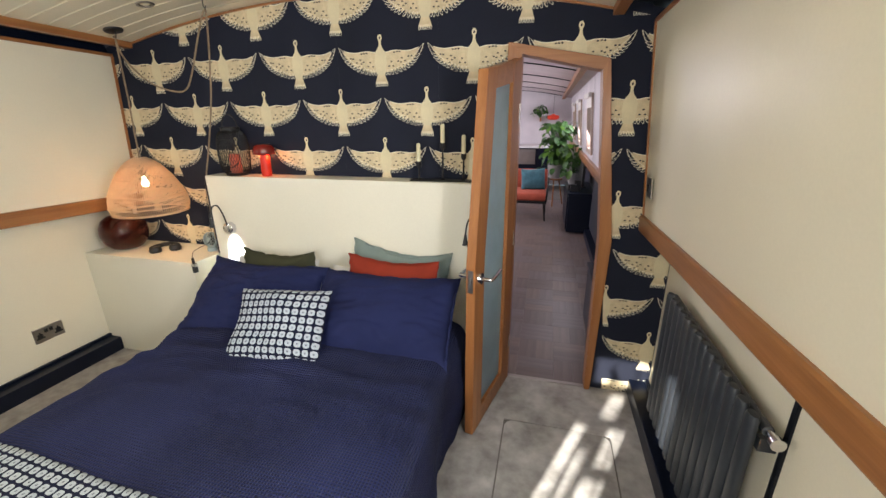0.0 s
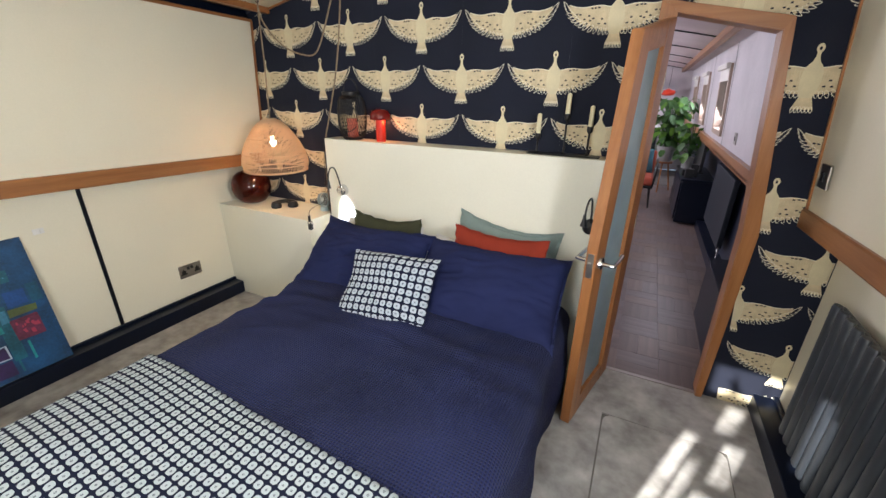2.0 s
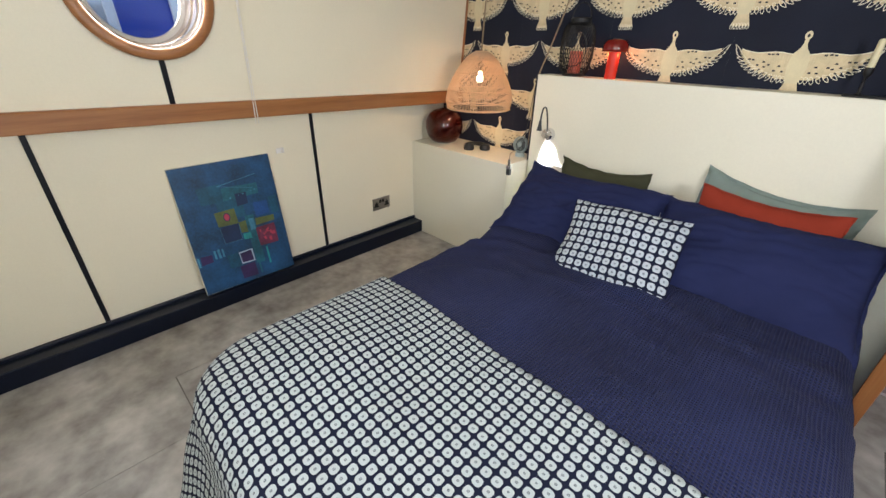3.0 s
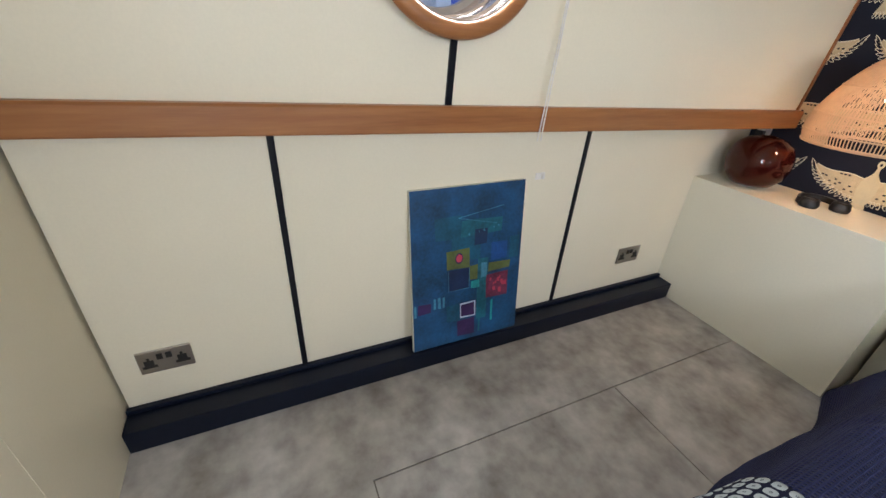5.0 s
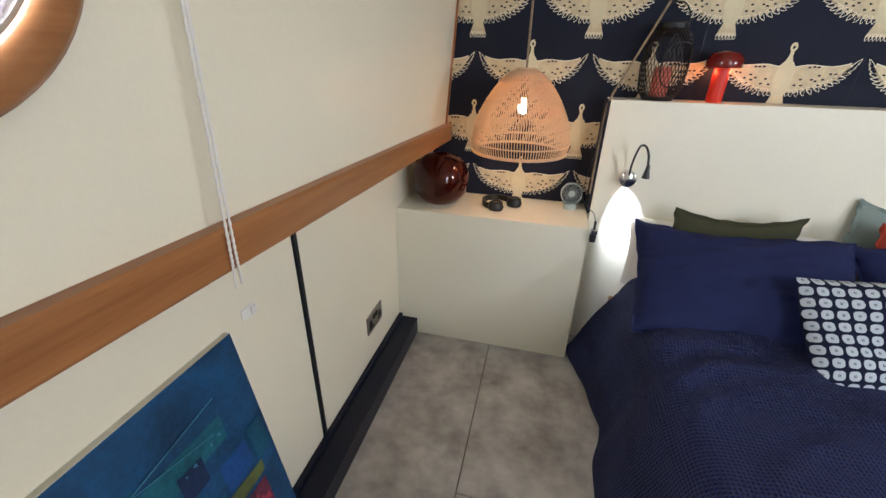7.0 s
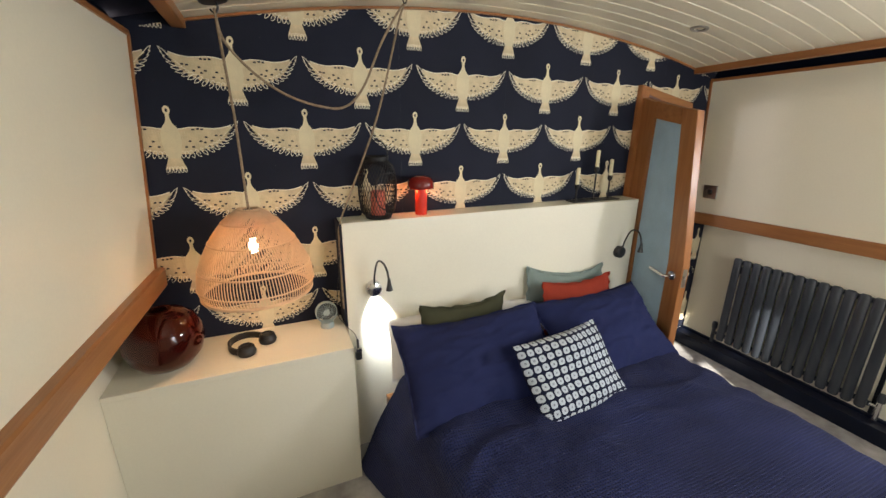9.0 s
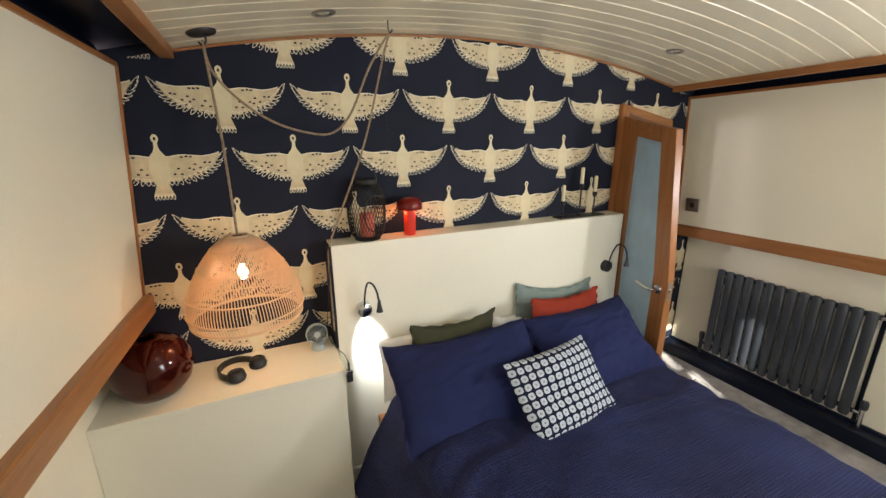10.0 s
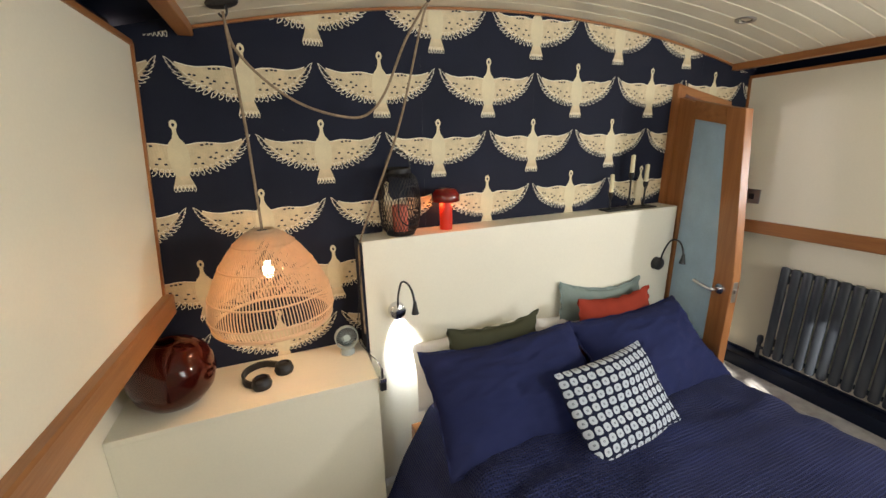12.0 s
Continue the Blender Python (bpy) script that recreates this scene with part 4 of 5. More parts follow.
FOLDS = [(-0.30, -0.82, 0.5, 0.16, 0.016), (-0.12, -0.86, 0.25, 0.14, 0.013), (-0.36, -0.98, 0.9, 0.13, 0.014), (0.10, -0.92, 0.1, 0.13, 0.010),
         (0.36, -0.90, -0.2, 0.15, 0.012), (0.66, -0.84, -0.35, 0.16, 0.013), (0.50, -1.02, -0.1, 0.14, 0.008), (-0.20, -1.10, 0.7, 0.16, 0.009), (0.80, -1.00, -0.8, 0.15, 0.010)]


def cloth(name, material, parent, a0, a1, b0, b1, na, nb, place, thick=0.01, label=""):
    bm = bmesh.new()
    uv = bm.loops.layers.uv.new("UVMap")
    us = [a0 + (a1 - a0) * k / na for k in range(na + 1)]
    vs = [b0 + (b1 - b0) * k / nb for k in range(nb + 1)]
    grid = [[(bm.verts.new(place(u, v)), u, v) for v in vs] for u in us]
    for p, q in zip(grid, grid[1:]):
        for k in range(nb):
            quad = (p[k], q[k], q[k + 1], p[k + 1])
            f = bm.faces.new([c[0] for c in quad])
            for lp, c in zip(f.loops, quad):
                lp[uv].uv = (c[1], c[2])
    ob = part(name, bm, material, parent, label)
    shade(ob, 180)
    so = ob.modifiers.new("thickness", "SOLIDIFY")
    so.thickness, so.offset = thick, -1
    return ob


def plump(a, b):
    """The filling stands higher along the bed's port edge towards the foot."""
    return 0.026 * math.exp(-((a + 0.22) / 0.26) ** 2 - ((b + 1.72) / 0.30) ** 2)


def duvet_at(a, b):
    p = drape(None, a, b, BTOP, BX0 - 0.03, BX1 + 0.015, BY1 - 0.01, 0.075, 0.26 + 0.22 * math.exp(-((b + 0.28) / 0.16) ** 2) if a < 0 else 0.0, 0.022, 0.016)
    # the filling is drawn up towards the pillows
    near_pillows = math.exp(-((b + 0.76) / 0.18) ** 2)
    p.z += plump(a, b)
    for fa, fb, turn, size, high in FOLDS:
        da, db = a - fa, b - fb
        u, v = da * math.cos(turn) + db * math.sin(turn), -da * math.sin(turn) + db * math.cos(turn)
        v += 0.25 * u * u / size
        p.z += high * math.exp(-(u / size) ** 2) * (math.exp(-(v / 0.022) ** 2) - 0.5 * math.exp(-((v - 0.034) / 0.03) ** 2))
    p.z += near_pillows * (0.026 * noise.noise(Vector((a * 4 + b * 5, b * 11 - a * 3, 0))) + 0.010 * noise.noise(Vector((a * 11, b * 24, 4))))
    p.z += 0.006 * noise.noise(Vector((a * 3 + b * 6, b * 14, 8)))
    p.z = max(p.z, 0.03)
    return p - Vector((0.29, -1.1, 0))


duvet = cloth("duvet", NAVY_COTTON, bed, BX0 - 0.42, BX1 + 0.40, -2.42, -0.27, 110, 122, duvet_at, 0.025, "navy waffle-weave duvet cover")


def throw_at(a, b):
    b -= 0.06 * min(1, max(0, (a + 0.4) / 1.3)) * max(0, (b + 2.42) / 1.03)
    p = drape(None, a, b, BTOP + 0.014, BX0 - 0.045, BX1 + 0.03, BY1 - 0.035, 0.09, 0.30 if a < 0 else 0.02, 0.024, 0.016)
    p.z += plump(a, b)
    p.z = max(p.z, 0.045)
    return p - Vector((0.29, -1.75, 0))


throw = thing("spotted_throw", (0.29, -1.75, 0), "navy throw with rows of pale spots over the bed foot", "throw blanket")
cloth("blanket", DOTS, throw, BX0 - 0.38, BX1 + 0.37, -2.42, -1.395, 110, 60, throw_at, 0.008)


def cushion(name, centre, right, up, w, h, thick, material, label, category, group="", flange=0.0, sag=0.0, seed=1, crumple=0.0):
    """A filled cushion: right and up are the directions of its width and height."""
    r, u = Vector(right).normalized(), Vector(up)
    u = (u - r * u.dot(r)).normalized()
    out = r.cross(u)
    ob = thing(name, centre, label, category, group)
    bm = bmesh.new()
    uv = bm.loops.layers.uv.new("UVMap")
    N = 44 if crumple else 26
    shifts = Vector((seed * 3.3, seed * 1.7, 0))

    def at(i, j, s):
        x, y = 2 * i / N - 1, 2 * j / N - 1
        ex = x * (1 - 0.045 * (1 - y * y))
        ey = y * (1 - 0.06 * (1 - x * x))
        body = max(0.0, (1 - abs(x) ** (2.6))) ** 0.55 * max(0.0, (1 - abs(y) ** 2.6)) ** 0.55
        d = thick / 2 * body
        nn = noise.noise(Vector((x * 1.7, y * 1.7, s)) + shifts) * 0.16 + noise.noise(Vector((x * 4.5, y * 4.5, s * 2)) + shifts) * 0.10
        d *= 1 + nn
        ey -= sag * (1 - x * x) * max(0, y)
        p = r * (ex * w / 2) + u * (ey * h / 2) + out * (s * d)
        p += out * (0.03 * noise.noise(Vector((x, y, 5)) + shifts))
        if crumple:
            q = Vector((x * 1.6 + 0.8 * y, y * 4.2 - x, 2.0)) + shifts
            fold = (1 - min(1.0, 3.2 * abs(noise.noise(q)))) ** 2 + 0.6 * (1 - min(1.0, 4 * abs(noise.noise(q * 1.9)))) ** 2
            p += out * (s * crumple * fold * min(1.0, 3 * body))
        return p
    for s in (1, -1):
        g = [[bm.verts.new(at(i, j, s)) for j in range(N + 1)] for i in range(N + 1)]
        for i in range(N):
            for j in range(N):
                f = bm.faces.new((g[i][j], g[i + 1][j], g[i + 1][j + 1], g[i][j + 1]))
                for lp, (ii, jj) in zip(f.loops, ((i, j), (i + 1, j), (i + 1, j + 1), (i, j + 1))):
                    lp[uv].uv = (ii / N * w, jj / N * h)
    bmesh.ops.remove_doubles(bm, verts=bm.verts, dist=0.0004)
    shade(part("cover", bm, material, ob), 70)
    if flange:
        bm = bmesh.new()
        ring = []
        M = 40
        for k in range(4 * M):
            q, f = divmod(k, M)
            f = 2 * f / M - 1
            x, y = ((f, -1), (1, f), (-f, 1), (-1, -f))[q]
            ex = x * (1 - 0.045 * (1 - y * y))
            ey = y * (1 - 0.06 * (1 - x * x)) - sag * (1 - x * x) * max(0, y)
            base = out * (0.03 * noise.noise(Vector((x, y, 5)) + shifts))
            wob = out * (0.006 * math.sin(k * 0.9) + 0.01 * noise.noise(Vector((x * 4, y * 4, 9)) + shifts))
            a = r * (ex * w / 2 * 0.985) + u * (ey * h / 2 * 0.975) + base
            fx = (abs(x) == 1) * x * flange or (ex * flange)
            fy = (abs(y) == 1) * y * flange or (ey * flange)
            b = r * (ex * w / 2 + fx) + u * (ey * h / 2 + fy) + base + wob
            ring.append((bm.verts.new(a + out * 0.002), bm.verts.new(b + out * 0.0015), bm.verts.new(b - out * 0.0015), bm.verts.new(a - out * 0.002)))
        for k in range(len(ring)):
            p, q = ring[k], ring[(k + 1) % len(ring)]
            for c in range(3):
                bm.faces.new((p[c], q[c], q[c + 1], p[c + 1]))
        shade(part("flange", bm, material, ob), 70)
    return ob


cushion("pillow", (-0.17, -0.185, 0.535), (1, 0.0, 0.02), (0, 0.25, 1), 0.54, 0.30, 0.13, WHITE_COTTON, "plump white pillow standing against the bed wall", "pillow", "sleeping pillows", 0, 0.02, 1)
cushion("pillow", (0.48, -0.185, 0.51), (1, 0.0, -0.02), (0, 0.25, 1), 0.62, 0.30, 0.13, WHITE_COTTON, "plump white pillow standing against the bed wall", "pillow", "sleeping pillows", 0, 0.02, 2)
cushion("pillow", (-0.105, -0.475, 0.565), (1, -0.03, 0.0), (0, 0.74, 0.62), 0.70, 0.44, 0.17, PLAIN_NAVY, "plump navy pillow in a plain cotton case", "pillow", "navy pillows", 0.007, 0.055, 3, 0.009)
cushion("pillow", (0.592, -0.475, 0.56), (1, 0.06, -0.02), (0, 0.74, 0.60), 0.69, 0.445, 0.17, PLAIN_NAVY, "plump navy pillow in a plain cotton case, tilted towards the door", "pillow", "navy pillows", 0.008, 0.06, 4, 0.009)
cushion("scatter_cushion", (0.196, -0.680, 0.566), (0.42, 0.02, 0.03), (-0.040, 0.186, 0.222), 0.452, 0.338, 0.12, DOTS_SMALL, "oblong navy cushion with rows of pale rounded spots", "cushion", "", 0, 0.0, 5)
cushion("scatter_cushion", (-0.09, -0.262, 0.61), (1, 0.02, 0.0), (0, 0.12, 1), 0.43, 0.30, 0.09, OLIVE, "dark olive cotton cushion with a sagging top edge", "cushion", "", 0.008, 0.20, 6)
cushion("scatter_cushion", (0.575, -0.165, 0.635), (1, 0.03, -0.10), (0, 0.15, 1), 0.52, 0.32, 0.07, SAGE, "pale sage cotton cushion with a sagging top edge", "cushion", "", 0.012, 0.24, 7)
cushion("scatter_cushion", (0.575, -0.275, 0.635), (1, 0.03, -0.035), (0, 0.15, 1), 0.47, 0.27, 0.09, RUST, "rust-red cotton cushion standing behind the pillows", "cushion", "", 0.004, 0.15, 8)


# ---- reading lamps ----
def reading_lamp(x, z, lit, label):
    ob = thing("reading_lamp", (x, -0.13, z), label, "wall lamp", "bedside reading lamps")
    turn = Matrix.Rotation(math.pi / 2, 4, "X")
    bm = bmesh.new()
    lathe(bm, [(0.0, 0.030), (0.030, 0.030), (0.034, 0.026), (0.035, 0.0)], seg=28, m=turn)
    shade(part("wall_disc", bm, BLACK if not lit else CHROME, ob))
    side = 1 if lit else -0.5
    path = smooth_path([(0.0, -0.028, 0.02), (0.0, -0.040, 0.075), (0.006 * side, -0.075, 0.142), (0.017 * side, -0.122, 0.152), (0.026 * side, -0.150, 0.125), (0.029 * side, -0.160, 0.090)], 8)
    bm = bmesh.new()
    tube(bm, path, 0.0042, 8)
    shade(part("gooseneck", bm, BLACK, ob))
    bm = bmesh.new()
    lathe(bm, [(0.0, 0.05), (0.006, 0.05), (0.008, 0.03), (0.0145, 0.0), (0.0125, 0.0), (0.0, 0.004)], (0.030 * side, -0.162, 0.045), 18)
    shade(part("lamp_head", bm, BLACK, ob))
    if lit:
        bm = bmesh.new()
        lathe(bm, [(0.0, 0.0), (0.011, 0.0)], (0.0, -0.034, -0.018), 14, turn)
        bmesh.ops.transform(bm, matrix=Matrix.Identity(4), verts=bm.verts)
        part("led_lens", bm, LED, ob, "lit white LED lens").location = (0, 0, 0)
    return ob


reading_lamp(-0.485, 0.832, True, "chrome disc reading lamp with a black gooseneck, its LED lit")
reading_lamp(0.972, 0.83, False, "black gooseneck reading lamp on a round disc, unlit")

chg = thing("plug_in_charger", (-0.603, -0.322, 0.655), "small black charger with a blue light, on the cupboard edge", "charger")
bm = bmesh.new()
box(bm, -0.010, 0.014, -0.012, 0.010, -0.045, -0.008, 0.004)
part("body", bm, BLACK, chg)
bm = bmesh.new()
box(bm, -0.011, 0.015, -0.013, 0.010, -0.008, 0.010, 0.003)
part("clear_cap", bm, CHROME, chg)
bm = bmesh.new()
box(bm, -0.003, 0.005, -0.010, 0.004, 0.010, 0.045, 0.002)
part("plug", bm, BLACK, chg)
bm = bmesh.new()
tube(bm, smooth_path([(0.0, -0.004, 0.045), (-0.01, 0.02, 0.07), (-0.03, 0.08, 0.075), (-0.045, 0.19, 0.10), (-0.02, 0.19, 0.32), (-0.004, 0.193, 0.47)], 8), 0.0016, 6)
part("cable", bm, BLACK, chg)


# ---- pendant ----
PX, PY = -0.935, -0.225
pend = thing("rattan_pendant", (PX, PY, 1.235), "bell-shaped natural rattan pendant lamp, lit, hung on a jute cord", "pendant lamp")
prof = [(0.032, 0.0), (0.055, -0.008), (0.085, -0.032), (0.114, -0.067), (0.141, -0.106), (0.165, -0.150), (0.184, -0.195), (0.195, -0.240), (0.195, -0.274), (0.185, -0.302)]


def prof_at(u):
    q = u * (len(prof) - 1)
    k = min(int(q), len(prof) - 2)
    w = q - k
    return prof[k][0] * (1 - w) + prof[k + 1][0] * w, prof[k][1] * (1 - w) + prof[k + 1][1] * w


bm = bmesh.new()
for layer, (n, lean, u1, inset) in enumerate(((120, 0.05, 1.0, 0.0), (92, 0.42, 0.62, 0.003))):
    for k in range(n):
        g0 = 2 * math.pi * k / n
        pts = []
        for q in range(13):
            u = u1 * q / 12
            r, z = prof_at(u)
            g = g0 + lean * u * 2
            pts.append(((r - inset) * math.cos(g), (r - inset) * math.sin(g), z))
        tube(bm, pts, 0.0021, 4, False)
part("rattan_weave", bm, RATTAN, pend)
for u, rr in ((0.0, 0.005), (0.25, 0.0025), (0.45, 0.0025), (0.68, 0.003), (0.86, 0.003), (1.0, 0.006)):
    bm = bmesh.new()
    r, z = prof_at(u)
    tube(bm, [((r + 0.001) * math.cos(g), (r + 0.001) * math.sin(g), z) for g in [2 * math.pi * k / 48 for k in range(49)]], rr, 6, False)
    part("rattan_hoop", bm, RATTAN, pend)
bm = bmesh.new()
lathe(bm, [(0, 0.0), (0.016, 0.0), (0.018, -0.03), (0.016, -0.10), (0, -0.10)], seg=16)
shade(part("lampholder", bm, BLACK, pend))
bm = bmesh.new()
lathe(bm, [(0.0, -0.10), (0.009, -0.102), (0.011, -0.115), (0.017, -0.132), (0.018, -0.146), (0.012, -0.158), (0.0, -0.162)], seg=20)
bulb = shade(part("bulb", bm, BULB, pend, "lit warm bulb"))
bulb.visible_shadow = False
bm = bmesh.new()
top = Vector((-0.955, -0.18, 1.865)) - Vector((PX, PY, 1.235))
tube(bm, [(0, 0, 0), top * 0.5 + Vector((0.006, 0, 0)), top], 0.0042, 8)
shade(part("hanging_cord", bm, ROPE, pend))

rose = thing("ceiling_hook_plate", (-0.955, -0.18, arch(-0.955) + rise(-0.18) - 0.001), "flat round black ceiling plate with a small hook", "ceiling hook")
bm = bmesh.new()
lathe(bm, [(0.0, -0.008), (0.040, -0.008), (0.044, -0.004), (0.045, 0.004)], seg=32, m=Matrix.Rotation(-0.2, 4, "Y"))
shade(part("plate", bm, BLACK, rose))
bm = bmesh.new()
tube(bm, smooth_path([(0.008, 0, -0.006), (0.01, 0, -0.025), (0.0, 0, -0.040), (-0.012, 0, -0.03)], 6), 0.003, 8)
shade(part("hook", bm, BLACK, rose))
hook = thing("ceiling_hook", (-0.345, -0.20, arch(-0.345) + rise(-0.2)), "small black screw hook in the ceiling", "ceiling hook")
bm = bmesh.new()
tube(bm, smooth_path([(0, 0, 0.004), (0, 0, -0.03), (0.008, 0, -0.042), (0.016, 0, -0.03)], 6), 0.0028, 8)
shade(part("screw_hook", bm, BLACK, hook))
swag = thing("swagged_jute_cord", (-0.345, -0.20, 1.93), "jute lamp cord looped between ceiling hooks and shelf", "cord")
bm = bmesh.new()
o = Vector((-0.345, -0.20, 1.93))
pts = [(-0.955, -0.18, 1.865), (-0.94, -0.18, 1.775), (-0.865, -0.18, 1.685), (-0.77, -0.18, 1.62), (-0.66, -0.18, 1.585), (-0.57, -0.18, 1.585), (-0.50, -0.19, 1.655), (-0.42, -0.19, 1.82), (-0.345, -0.20, 1.935), (-0.36, -0.18, 1.87), (-0.44, -0.15, 1.56), (-0.54, -0.125, 1.30), (-0.605, -0.115, 1.14), (-0.617, -0.12, 1.05), (-0.618, -0.125, 0.75)]
tube(bm, [p - o for p in smooth_path(pts, 7)], 0.0042, 8)
shade(part("cord", bm, ROPE, swag))


# ---- things on the cupboard ----
vase = thing("round_glass_vase", (-1.272, -0.172, 0.662), "squat round oxblood-red glass vase, glossy", "vase")
bm = bmesh.new()
outer = [(0.0, 0.001), (0.050, 0.001), (0.088, 0.018), (0.116, 0.054), (0.129, 0.104), (0.124, 0.150), (0.104, 0.190), (0.074, 0.212), (0.046, 0.221), (0.032, 0.222), (0.029, 0.219)]
lathe(bm, outer + [(r - 0.004, z - 0.004) for r, z in outer[-2:0:-1] if r > 0.005] + [(0.0, 0.006)], seg=48)
shade(part("glass_body", bm, AMBER, vase), 60)
bm = bmesh.new()
tube(bm, [(0.0305 * math.cos(g), 0.0305 * math.sin(g), 0.221) for g in [2 * math.pi * k / 32 for k in range(33)]], 0.0026, 6, False)
shade(part("neck_ring", bm, AMBER, vase))
wsk = thing("wall_socket", (-1.385, -0.008, 0.862), "small black plug on a white socket plate half behind the rail", "socket")
bm = bmesh.new()
box(bm, -0.030, 0.030, 0.0, 0.006, -0.035, 0.035, 0.002)
part("plate", bm, WHITE_COTTON, wsk)
bm = bmesh.new()
box(bm, -0.022, 0.012, -0.028, 0.0, -0.025, 0.018, 0.004)
part("plug", bm, BLACK, wsk)

ph = thing("headphones", (-1.01, -0.145, 0.662), "black over-ear headphones lying folded", "headphones")
for cx, cy, rot in ((0.0, -0.062, 20), (0.075, 0.010, -30)):
    bm = bmesh.new()
    lathe(bm, [(0.0, 0.034), (0.020, 0.034), (0.031, 0.026), (0.035, 0.014), (0.031, 0.002), (0.0, 0.001)], seg=28, m=pose(cx, cy, 0.0))
    shade(part("ear_cup", bm, BLACK, ph))
    bm = bmesh.new()
    lathe(bm, [(0.018, 0.034), (0.022, 0.040), (0.029, 0.036), (0.031, 0.026)], seg=28, m=pose(cx, cy, 0.0))
    shade(part("ear_cushion", bm, BLACK, ph))
bm = bmesh.new()
pts = smooth_path([(-0.022, -0.068, 0.014), (-0.055, -0.035, 0.014), (-0.066, 0.015, 0.014), (-0.045, 0.058, 0.014), (0.0, 0.075, 0.014), (0.045, 0.055, 0.014), (0.065, 0.03, 0.014)], 6)
rings = []
for n, p in enumerate(pts):
    w = (pts[min(n + 1, len(pts) - 1)] - pts[max(n - 1, 0)]).normalized()
    sd = Vector((-w.y, w.x, 0)) * 0.004
    rings.append([bm.verts.new(p + sd + Vector((0, 0, h))) for h in (-0.012, 0.013)] + [bm.verts.new(p - sd + Vector((0, 0, h))) for h in (0.013, -0.012)])
for a, b in zip(rings, rings[1:]):
    for k in range(4):
        bm.faces.new((a[k], a[(k + 1) % 4], b[(k + 1) % 4], b[k]))
shade(part("headband", bm, BLACK, ph))

fan = thing("desk_fan", (-0.69, -0.095, 0.662), "small grey-green desk fan with a round wire grille", "fan")
face = pose(0, 0, 0.072) @ Matrix.Rotation(radians(82), 4, "X")
bm = bmesh.new()
lathe(bm, [(0.0, 0.001), (0.028, 0.001), (0.030, 0.006), (0.026, 0.026), (0.0, 0.028)], seg=24)
shade(part("base", bm, FAN_PLASTIC, fan))
bm = bmesh.new()
lathe(bm, [(0.044, -0.012), (0.047, -0.010), (0.047, 0.012), (0.044, 0.014), (0.042, 0.010)], seg=36, m=face)
shade(part("rim", bm, FAN_PLASTIC, fan))
bm = bmesh.new()
for k in range(26):
    g = 2 * math.pi * k / 26
    v = [Vector((0.013 * math.cos(g), 0.013 * math.sin(g), 0.016)), Vector((0.030 * math.cos(g + 0.12), 0.030 * math.sin(g + 0.12), 0.016)), Vector((0.044 * math.cos(g + 0.2), 0.044 * math.sin(g + 0.2), 0.011))]
    tube(bm, v, 0.0009, 4, False)
lathe(bm, [(0.0, 0.0175), (0.013, 0.0165), (0.0135, 0.012)], seg=20)
bmesh.ops.transform(bm, matrix=face, verts=bm.verts)
part("grille", bm, FAN_PLASTIC, fan)
bm = bmesh.new()
lathe(bm, [(0.0, -0.012), (0.040, -0.011)], seg=24, m=face)
part("back_plate", bm, BLACK, fan)


# ---- things on the shelf ----
lan = thing("mesh_lantern", (-0.432, -0.068, 1.133), "black wire-mesh candle lantern with a carrying ring", "lantern")
LP = [(0.052, 0.006), (0.074, 0.030), (0.082, 0.10), (0.082, 0.175), (0.072, 0.225), (0.046, 0.248)]
bm = bmesh.new()
lathe(bm, [(0.0, 0.001), (0.056, 0.001), (0.058, 0.010), (0.050, 0.014), (0.0, 0.014)], seg=28)
shade(part("foot_plate", bm, BLACK_METAL, lan))
bm = bmesh.new()
for d in (-1, 1):
    for k in range(38):
        g0 = 2 * math.pi * k / 38
        pts = []
        for n in range(13):
            u = n / 12 * (len(LP) - 1)
            q = min(int(u), len(LP) - 2)
            r = LP[q][0] * (1 - u + q) + LP[q + 1][0] * (u - q)
            z = LP[q][1] * (1 - u + q) + LP[q + 1][1] * (u - q)
            g = g0 + d * n / 12 * 1.5
            pts.append((r * math.cos(g), r * math.sin(g), z))
        tube(bm, pts, 0.0015, 3, False)
part("wire_mesh", bm, BLACK_METAL, lan)
bm = bmesh.new()
lathe(bm, [(0.046, 0.236), (0.050, 0.244), (0.050, 0.262), (0.044, 0.266), (0.040, 0.258)], seg=28)
shade(part("top_band", bm, BLACK_METAL, lan))
bm = bmesh.new()
tube(bm, smooth_path([(-0.050, 0, 0.250), (-0.046, 0, 0.290), (-0.026, 0, 0.322), (0.0, 0, 0.330), (0.026, 0, 0.322), (0.046, 0, 0.290), (0.050, 0, 0.250)], 6), 0.0030, 6)
shade(part("carrying_ring", bm, BLACK_METAL, lan))
bm = bmesh.new()
hoop = []
for k in range(25):
    g = 2 * math.pi * k / 24
    sx, sz = math.cos(g), math.sin(g)
    hx = 0.022 + 0.050 * math.copysign(abs(sx) ** 0.75, sx)
    hoop.append((hx, -math.sqrt(max(0.0, 0.084 ** 2 - hx * hx)) - 0.001, 0.125 + 0.075 * math.copysign(abs(sz) ** 0.75, sz)))
tube(bm, hoop, 0.0026, 6, False)
shade(part("door_hoop", bm, BLACK_METAL, lan))
cd = thing("pillar_candle", (-0.432, -0.068, 1.147), "coral pillar candle inside the lantern", "candle")
bm = bmesh.new()
lathe(bm, [(0.0, 0.0), (0.031, 0.0), (0.0315, 0.100), (0.027, 0.104), (0.0, 0.099)], seg=24)
shade(part("wax", bm, CANDLE_CORAL, cd))

